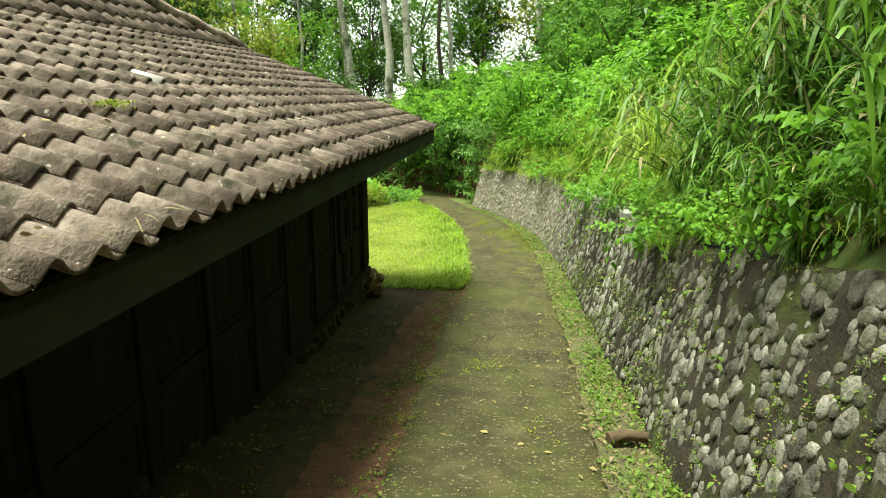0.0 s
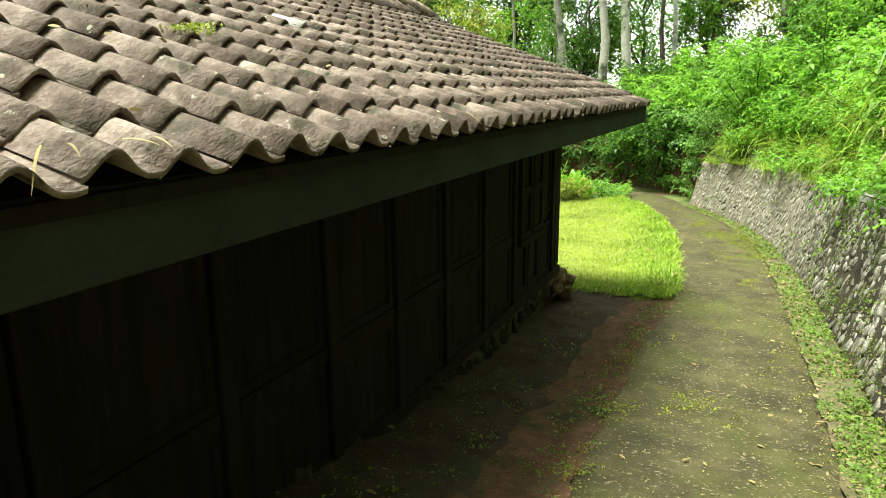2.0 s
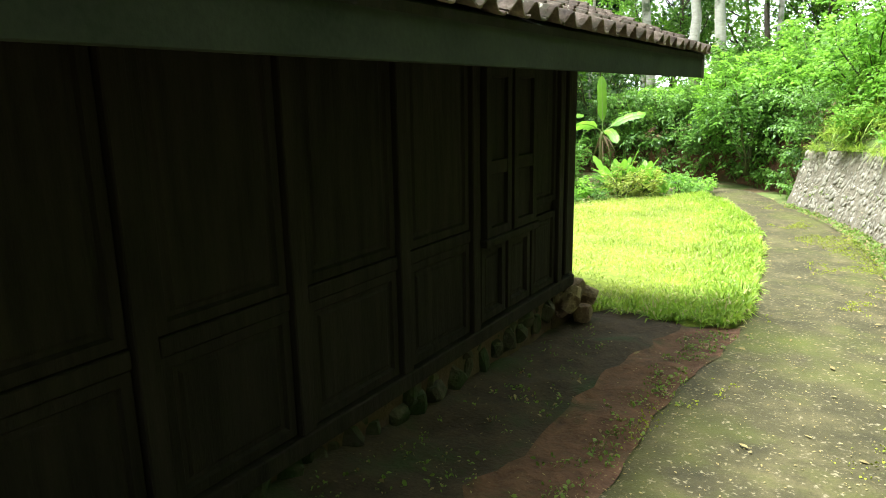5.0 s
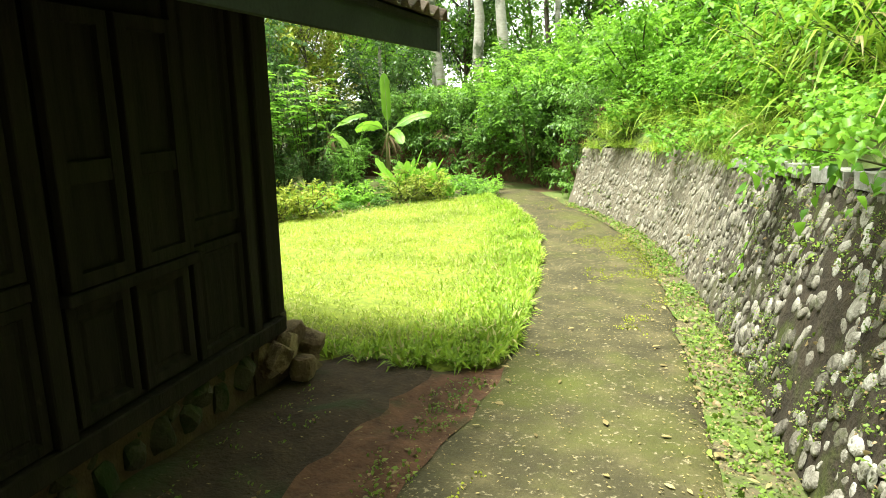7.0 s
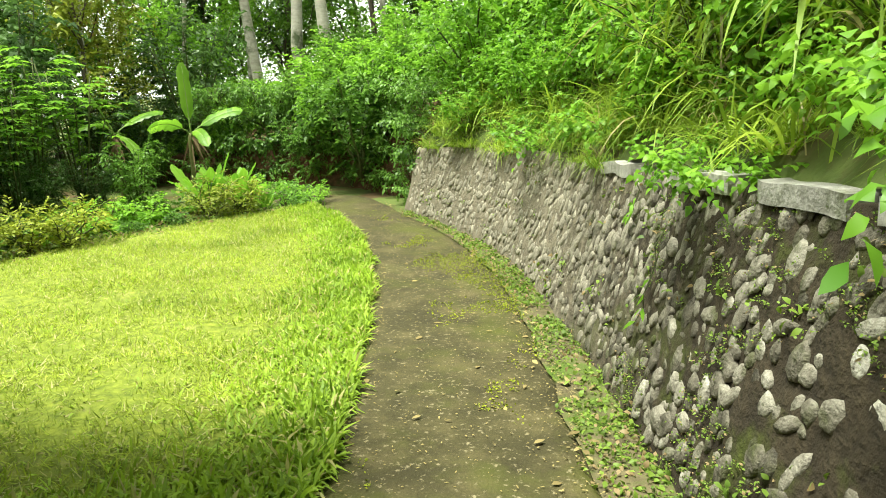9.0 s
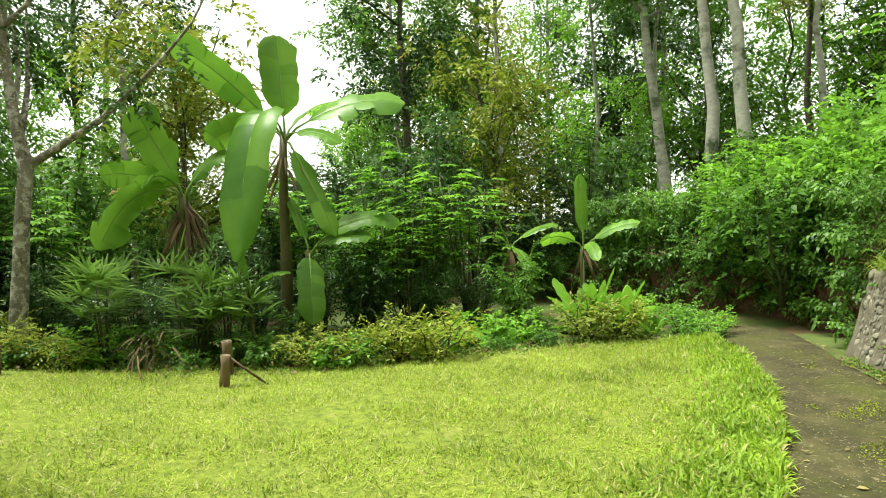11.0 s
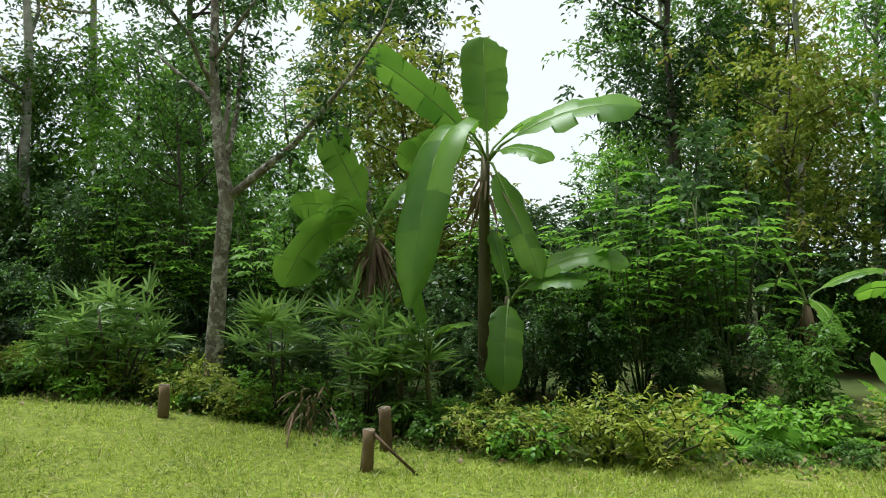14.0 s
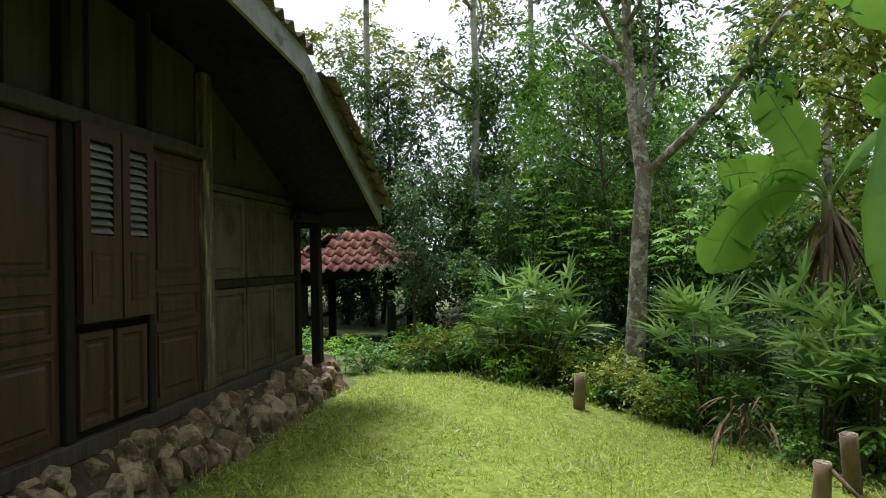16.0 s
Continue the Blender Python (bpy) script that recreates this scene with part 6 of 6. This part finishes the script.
# ---- pavilion beyond the house ----
def build_pavilion():
    cx, cy, z0, half, ez = -11.55, 8.96, land(-11.55, 9.0), 1.1, 0.63
    root = thing("pavilion", pose(cx, cy, z0), "small open garden pavilion with red clay tile roof", "pavilion")
    for sx in (-0.75, 0.75):
        for sy in (-0.75, 0.75):
            box_part("post", M_WOOD, root, sx - 0.06, sx + 0.06, sy - 0.06, sy + 0.06, -0.1, ez - z0 + 0.1, 0.008)
    for s in (-0.75, 0.75):
        box_part("beam", M_WOOD, root, -0.85, 0.85, s - 0.04, s + 0.04, ez - z0 - 0.2, ez - z0 - 0.1, 0.006)
        box_part("beam", M_WOOD, root, s - 0.04, s + 0.04, -0.7, 0.7, ez - z0 - 0.09, ez - z0 + 0.01, 0.006)
        box_part("bench_rail", M_WOOD, root, -0.68, 0.68, s - 0.03, s + 0.03, 0.38, 0.45, 0.006)
    top = ez - z0 + 0.72
    bm = bmesh.new()
    e = [bm.verts.new((x * half, y * half, ez - z0)) for x, y in ((1, -1), (1, 1), (-1, 1), (-1, -1))]
    t = [bm.verts.new((0, y * 0.25, top)) for y in (-1, 1)]
    for q in ((e[0], e[1], t[1], t[0]), (e[1], e[2], t[1]), (e[2], e[3], t[0], t[1]), (e[3], e[0], t[0])):
        bm.faces.new(q)
    bm.faces.new(e[::-1])
    roof = part("roof", bm, M_WOOD, root)
    tile = tile_mesh("tile", 0.2, 0.29, 0.03)
    sl = 0.72 / half
    mats = []
    for out, along in ((Vector((1, 0, 0)), Vector((0, 1, 0))), (Vector((0, 1, 0)), Vector((-1, 0, 0))), (Vector((-1, 0, 0)), Vector((0, -1, 0))), (Vector((0, -1, 0)), Vector((1, 0, 0)))):
        down = out + Vector((0, 0, -sl if abs(out.x) else -0.72 / 0.85))
        got = slope_tiles(out * (half + 0.04) - along * half + Vector((0, 0, ez - z0 + 0.05)), along, down, 6, 12, 0.19, 0.235,
                          lambda p, out=out, along=along: abs(p.dot(along)) < abs(p.dot(out)) + 0.22 and p.z < top + 0.05)
        mats += [m for _, m in got]
    joined("tiles", [tile] * len(mats), mats, M_TILE_RED, roof, "loose red clay tiles")


build_pavilion()


# ---- stumps and sticks at the lawn's edge ----
def make_stump(x, y, h, r, seed, label):
    rr = random.Random(seed)
    ob = thing("stump", pose(x, y, land(x, y), rr.uniform(-4, 4), rr.uniform(-4, 4), 0), label, "stump", "cut posts at the lawn's edge")
    bm = bmesh.new()
    random.seed(seed)
    tube(bm, [(0, 0, -0.08), (0.004, 0, h * 0.3), (0, 0.006, h * 0.7), (0, 0, h)], [r * 1.08, r, r * 0.95, r * 0.97], 12, 0.14)
    part("stem", bm, M_STUMP, ob)
    bm = bmesh.new()
    tube(bm, [(0, 0, h), (0, 0, h + 0.004)], [r * 0.86, r * 0.84], 12)
    part("cut_face", bm, M_WORN, ob, "pale cut end grain")
    return ob


make_stump(-4.74, 13.9, 0.36, 0.055, 1, "thin cut tree stump in the grass")
make_stump(-5.24, 14.3, 0.42, 0.06, 2, "pale round cut post beside the palms")
make_stump(-7.2, 12.52, 0.36, 0.06, 3, "short pale cut post before the hedge")


def make_stick(name, pts, r, label, mat=None):
    bm = bmesh.new()
    random.seed(4)
    tube(bm, pts, [r * (1 - 0.3 * k / len(pts)) for k in range(len(pts))], 7, 0.2)
    ob = part(name, bm, mat or M_STUMP, None, label)
    return tagged(ob, category="stick")


zg = land(-4.6, 13.75)
make_stick("leaning_stick", [(-4.72, 13.92, zg + 0.36), (-4.57, 14.06, zg + 0.19), (-4.4, 14.23, zg + 0.0)], 0.016, "dry stick leaning on the cut stump")
make_stick("fallen_stick", [(-6.1, 13.65, zg + 0.25), (-5.9, 13.55, zg + 0.14), (-5.65, 13.45, zg + 0.03)], 0.012, "dry broken stick in the border")
make_stick("fallen_log", [(2.5, 5.12, land(2.6, 5.1) + 0.045), (2.62, 5.16, land(2.6, 5.1) + 0.06), (2.76, 5.15, land(2.6, 5.1) + 0.05)], 0.045, "short piece of rotten brown wood")


def dead_fronds():
    global RNG
    RNG = np.random.default_rng(61)
    lv = Leaves()
    n = 60
    P = np.array([-6.2, 13.85, land(-6.1, 13.8) + 0.32]) + RNG.normal(size=(n, 3)) * [0.16, 0.12, 0.12]
    D = rand_dirs(n, -0.7)
    lv.blade(P, D, RNG.uniform(0.12, 0.32, n), RNG.uniform(0.012, 0.03, n), RNG.uniform(0.2, 0.6, n), 4)
    mesh_ob("dead_fronds", lv.mesh("dead_fronds"), M_DRY, None, "heap of dry brown palm leaves", "dead leaves", kind="stuff")


dead_fronds()


# ---- grass, weeds, litter ----
def spots(n, fx, fy):
    return np.stack([fx(n), fy(n)], 1)


def zs(P, lift=0.0):
    return np.array([land(x, y) + lift for x, y in P])[:, None]


def build_lawn_grass():
    global RNG
    RNG = np.random.default_rng(71)
    lv = Leaves()
    n = 210000
    y = RNG.uniform(9.8, 18.8, n)
    w, e = np.array([(lawn_west(v), lawn_east(v)) for v in np.linspace(9.75, 18.85, 400)]).T
    yy = np.linspace(9.75, 18.85, 400)
    a, b = np.interp(y, yy, w), np.interp(y, yy, e)
    x = b - (b - a) * RNG.random(n) ** 1.3
    clump = np.array([noise.noise((p * 1.3, q * 1.3, 0)) + 0.7 * noise.noise((p * 5, q * 5, 3)) for p, q in zip(x[:], y[:])])
    keep = clump + RNG.normal(size=n) * 0.3 > -0.35
    front = np.array([0.22 * noise.noise((p * 2.2, 0, 5)) + 0.14 * noise.noise((p * 7, 3, 5)) for p in x])
    keep &= y > 9.95 + front + np.abs(RNG.normal(size=n)) * 0.08
    x, y, b, clump = x[keep], y[keep], b[keep], clump[keep]
    n = len(x)
    edge = np.exp(-((b - x) / 0.7) ** 2) + np.exp(-((y - 9.9) / 0.4) ** 2) * (x > -0.6)
    L = RNG.uniform(0.04, 0.1, n) * (1 + 0.8 * np.clip(clump, 0, 1)) + 0.11 * np.minimum(edge, 1) * RNG.random(n)
    P = np.stack([x, y], 1)
    P = np.concatenate([P, zs(P, 0.014)], 1)
    D = rand_dirs(n, 0.0)
    D[:, 2] = 0.7 + np.abs(D[:, 2])
    W = 0.008 + 0.075 * L
    near = edge + RNG.normal(size=n) * 0.3 > 0.55
    lv.blade(P[~near], D[~near], L[~near], W[~near], RNG.uniform(0.2, 0.8, int((~near).sum())), 1)
    mesh_ob("lawn_grass", lv.mesh("lawn_grass"), M_GRASS, None, "short yellow-green lawn grass blades with dry tips", "grass", kind="stuff")
    lv = Leaves().blade(P[near], D[near], L[near], W[near], RNG.uniform(0.2, 0.8, int(near.sum())), 2)
    mesh_ob("edge_grass", lv.mesh("edge_grass"), M_EDGE, None, "longer fresh green grass along the path", "grass", kind="stuff")


build_lawn_grass()


def build_weeds():
    """Small broad-leaved weeds and moss tufts along the path's edges, on the wall and by the border."""
    global RNG
    RNG = np.random.default_rng(73)
    lv = Leaves()
    r = random.Random(6)
    C = []
    for _ in range(1900):
        y = r.uniform(1.0, 18.3)
        if noise.noise((y * 1.7, 0, 8)) > -0.25 or r.random() < 0.4:
            x = lerp(r.random() ** 1.3, [0, 1], [wall_x(y) + 0.02, edge_r(y) - 0.02])
            C.append((x, y, land(x, y) + 0.01, r.uniform(0.012, 0.04), 9))
    for _ in range(260):
        y = r.uniform(1.5, 9.9)
        x = edge_l(y) + r.gauss(-0.06, 0.08)
        C.append((x, y, land(x, y) + 0.01, r.uniform(0.012, 0.03), 9))
    for _ in range(160):
        y = r.uniform(1.5, 9.5)
        x = r.uniform(0.0, 0.55)
        C.append((x, y, land(x, y) + 0.01, r.uniform(0.012, 0.028), 8))
    for _ in range(420):
        y, h = r.uniform(1.0, 18.3), r.random()
        if noise.noise((y * 0.9, h * 2, 3)) + 0.25 * (0.5 - h) > -0.02:
            p, n = wall_face(y, h * wall_h(y))
            C.append((*(p + n * 0.012), r.uniform(0.014, 0.04), 8))
    for _ in range(5200):
        y, h = r.uniform(1.0, 11.5), r.random() ** 1.2
        if noise.noise((y * 1.6, h * 3.2, 13)) + 0.3 * noise.noise((y * 7, h * 9, 3)) > 0.05:
            p, n = wall_face(y, h * wall_h(y))
            C.append((*(p + n * 0.012), r.uniform(0.007, 0.016), 9))
    for _ in range(500):
        y = r.uniform(11.2, 18.7)
        x = lawn_west(y) + r.gauss(-0.1, 0.28)
        C.append((x, y, land(x, y) + 0.01, r.uniform(0.03, 0.06), 10))
    P = np.concatenate([np.repeat([c[:3]], c[4], 0) + RNG.normal(size=(c[4], 3)) * c[3] * np.array([1.2, 1.2, 0.5]) for c in C])
    L = np.concatenate([np.full(c[4], c[3]) for c in C]) * RNG.uniform(0.7, 1.5, len(P))
    lv.add(P, rand_dirs(len(P), 0.5), L, L * 0.55, 0.2)
    mesh_ob("weeds", lv.mesh("weeds"), M_WEED, None, "small bright weeds along path and wall", "weeds", kind="stuff")


build_weeds()


def build_moss():
    """Moss on the concrete: along both edges and in a broad patch before the bend."""
    global RNG
    RNG = np.random.default_rng(75)
    n = 60000
    y, u = RNG.uniform(1.0, 18.5, n), RNG.random(n)
    a, b = np.array([(edge_l(v), edge_r(v)) for v in np.linspace(1, 18.5, 300)]).T
    yy = np.linspace(1, 18.5, 300)
    x = np.interp(y, yy, a) * (1 - u) + np.interp(y, yy, b) * u
    thick = np.array([noise.noise((p * 2.2, q * 1.1, 9)) + 0.5 * noise.noise((p * 8, q * 6, 2)) for p, q in zip(x, y)])
    want = 1.05 * np.exp(-((y - 14.6) / 1.0) ** 2) * np.clip(u * 2 - 0.5, 0, 1) + 0.32 * np.exp(-(u / 0.1) ** 2) * (y < 9.5) + 0.22 * np.exp(-((1 - u) / 0.12) ** 2)
    keep = thick + want + RNG.normal(size=n) * 0.08 > 0.6
    P = np.stack([x, y], 1)[keep]
    P = np.concatenate([P, zs(P, 0.016)], 1)
    L = RNG.uniform(0.008, 0.02, len(P))
    mesh_ob("path_moss", Leaves().add(P, rand_dirs(len(P), 0.6), L, L * 0.8, 0.1).mesh("path_moss"), M_MOSS, None, "yellow-green moss cushions on the concrete path", "moss", kind="stuff")


build_moss()


def hanging_vine(y, h, length, seed):
    """A thin bare vine that hangs down the wall and ends in a few leaves."""
    global RNG
    RNG = np.random.default_rng(seed)
    random.seed(seed)
    pts = []
    for k in range(7):
        p, n = wall_face(y + 0.02 * math.sin(k * 1.3), h - length * k / 6)
        pts.append(p + n * (0.05 + 0.015 * math.sin(k * 2.1)))
    ob = thing("hanging_vine", Matrix(), "thin vine with narrow leaves hanging down the wall", "vine", "vines on the wall")
    bm = bmesh.new()
    tube(bm, pts, [0.005, 0.005, 0.004, 0.004, 0.004, 0.003, 0.002], 5)
    part("stem", bm, M_STEM, ob)
    Q = np.array([pts[k] for k in (3, 4, 4, 5, 5, 6, 6, 6)])
    D = np.stack([np.full(8, -0.5), RNG.normal(size=8), RNG.uniform(-1.2, -0.1, 8)], 1)
    mesh_ob("foliage", Leaves().add(Q, D, RNG.uniform(0.05, 0.1, 8), 0.025, 0.3).mesh("foliage"), M_LEAF_B, ob, kind="stuff")


for y, h, length in ((11.3, 1.0, 0.5), (11.9, 1.25, 0.25)):
    hanging_vine(y, h, length, int(y * 10))


def build_litter():
    global RNG
    RNG = np.random.default_rng(79)
    lv = Leaves()
    n = 9000
    y = RNG.uniform(1.2, 19.5, n)
    a, b = np.array([edge_l(v) for v in y]), np.array([edge_r(v) for v in y])
    u = np.where(RNG.random(n) < 0.45, 1 - np.abs(RNG.normal(size=n)) * 0.1, RNG.random(n))
    u = np.where(RNG.random(n) < 0.15, RNG.normal(size=n) * 0.06, u)
    x = a + (b - a) * u + 0.05
    P = np.stack([x, y], 1)
    m = 500
    s = np.stack([RNG.uniform(-0.05, 1.0, m), RNG.uniform(1.5, 10.0, m)], 1)
    g = np.array([(v + RNG.uniform(-0.05, 0.3), w) for v, w in ((edge_r(w), w) for w in RNG.uniform(1.2, 18, 900))])
    P = np.concatenate([P, s, g])
    P = np.concatenate([P, zs(P, 0.022)], 1)
    n = len(P)
    D = rand_dirs(n, 0.0)
    D[:, 2] *= 0.12
    L = np.where(RNG.random(n) < 0.03, RNG.uniform(0.04, 0.075, n), RNG.uniform(0.006, 0.022, n))
    lv.add(P, D, L, L * RNG.uniform(0.25, 0.55, n), 0.05, 0.12, N=np.array([0, 0, 1.0]) + RNG.normal(size=(n, 3)) * 0.15)
    mesh_ob("fallen_leaves", lv.mesh("fallen_leaves"), M_LITTER, None, "scattered dry fallen leaves on the path", "leaves", kind="stuff")


build_litter()


# ---- straw and moss on the roof's edge ----
def build_roof_litter():
    global RNG
    RNG = np.random.default_rng(91)
    lv = Leaves()
    ys = np.array([2.72, 2.8, 2.95, 3.0, 3.12, 3.2, 4.3, 4.9])
    P = np.stack([np.full(8, 0.66), ys, np.full(8, EAVE_Z + 0.03)], 1)
    D = np.stack([np.full(8, 1.0), RNG.normal(size=8) * 0.8, RNG.uniform(-0.4, 0.2, 8)], 1)
    lv.blade(P, D, RNG.uniform(0.05, 0.13, 8), 0.006, RNG.uniform(0.1, 0.5, 8), 5)
    n = 260
    x, y = RNG.uniform(-1.8, 0.65, n), RNG.uniform(1.5, 8, n)
    Q = np.stack([x, y, EAVE_Z + SLOPE * (EAVE_X - x) + 0.035], 1)
    L = RNG.uniform(0.015, 0.05, n)
    lv.add(Q, rand_dirs(n, 0.0) * [1, 1, 0.2] + [0.3, 0, -0.12], L, L * 0.4, 0.0, 0.1)
    mesh_ob("roof_litter", lv.mesh("roof_litter"), M_LITTER, None, "dry straw and leaves caught on the tiles", "straw", kind="stuff")
    lv = Leaves()
    n = 160
    P = np.array([-0.18, 4.2, EAVE_Z + SLOPE * (EAVE_X + 0.18) + 0.03]) + RNG.normal(size=(n, 3)) * [0.05, 0.035, 0.008]
    lv.add(P, rand_dirs(n, 0.8), 0.022, 0.012, 0.1)
    mesh_ob("roof_moss", lv.mesh("roof_moss"), M_LEAF_Y, None, "small yellow-green moss cushion on the tiles", "moss", kind="stuff")


build_roof_litter()
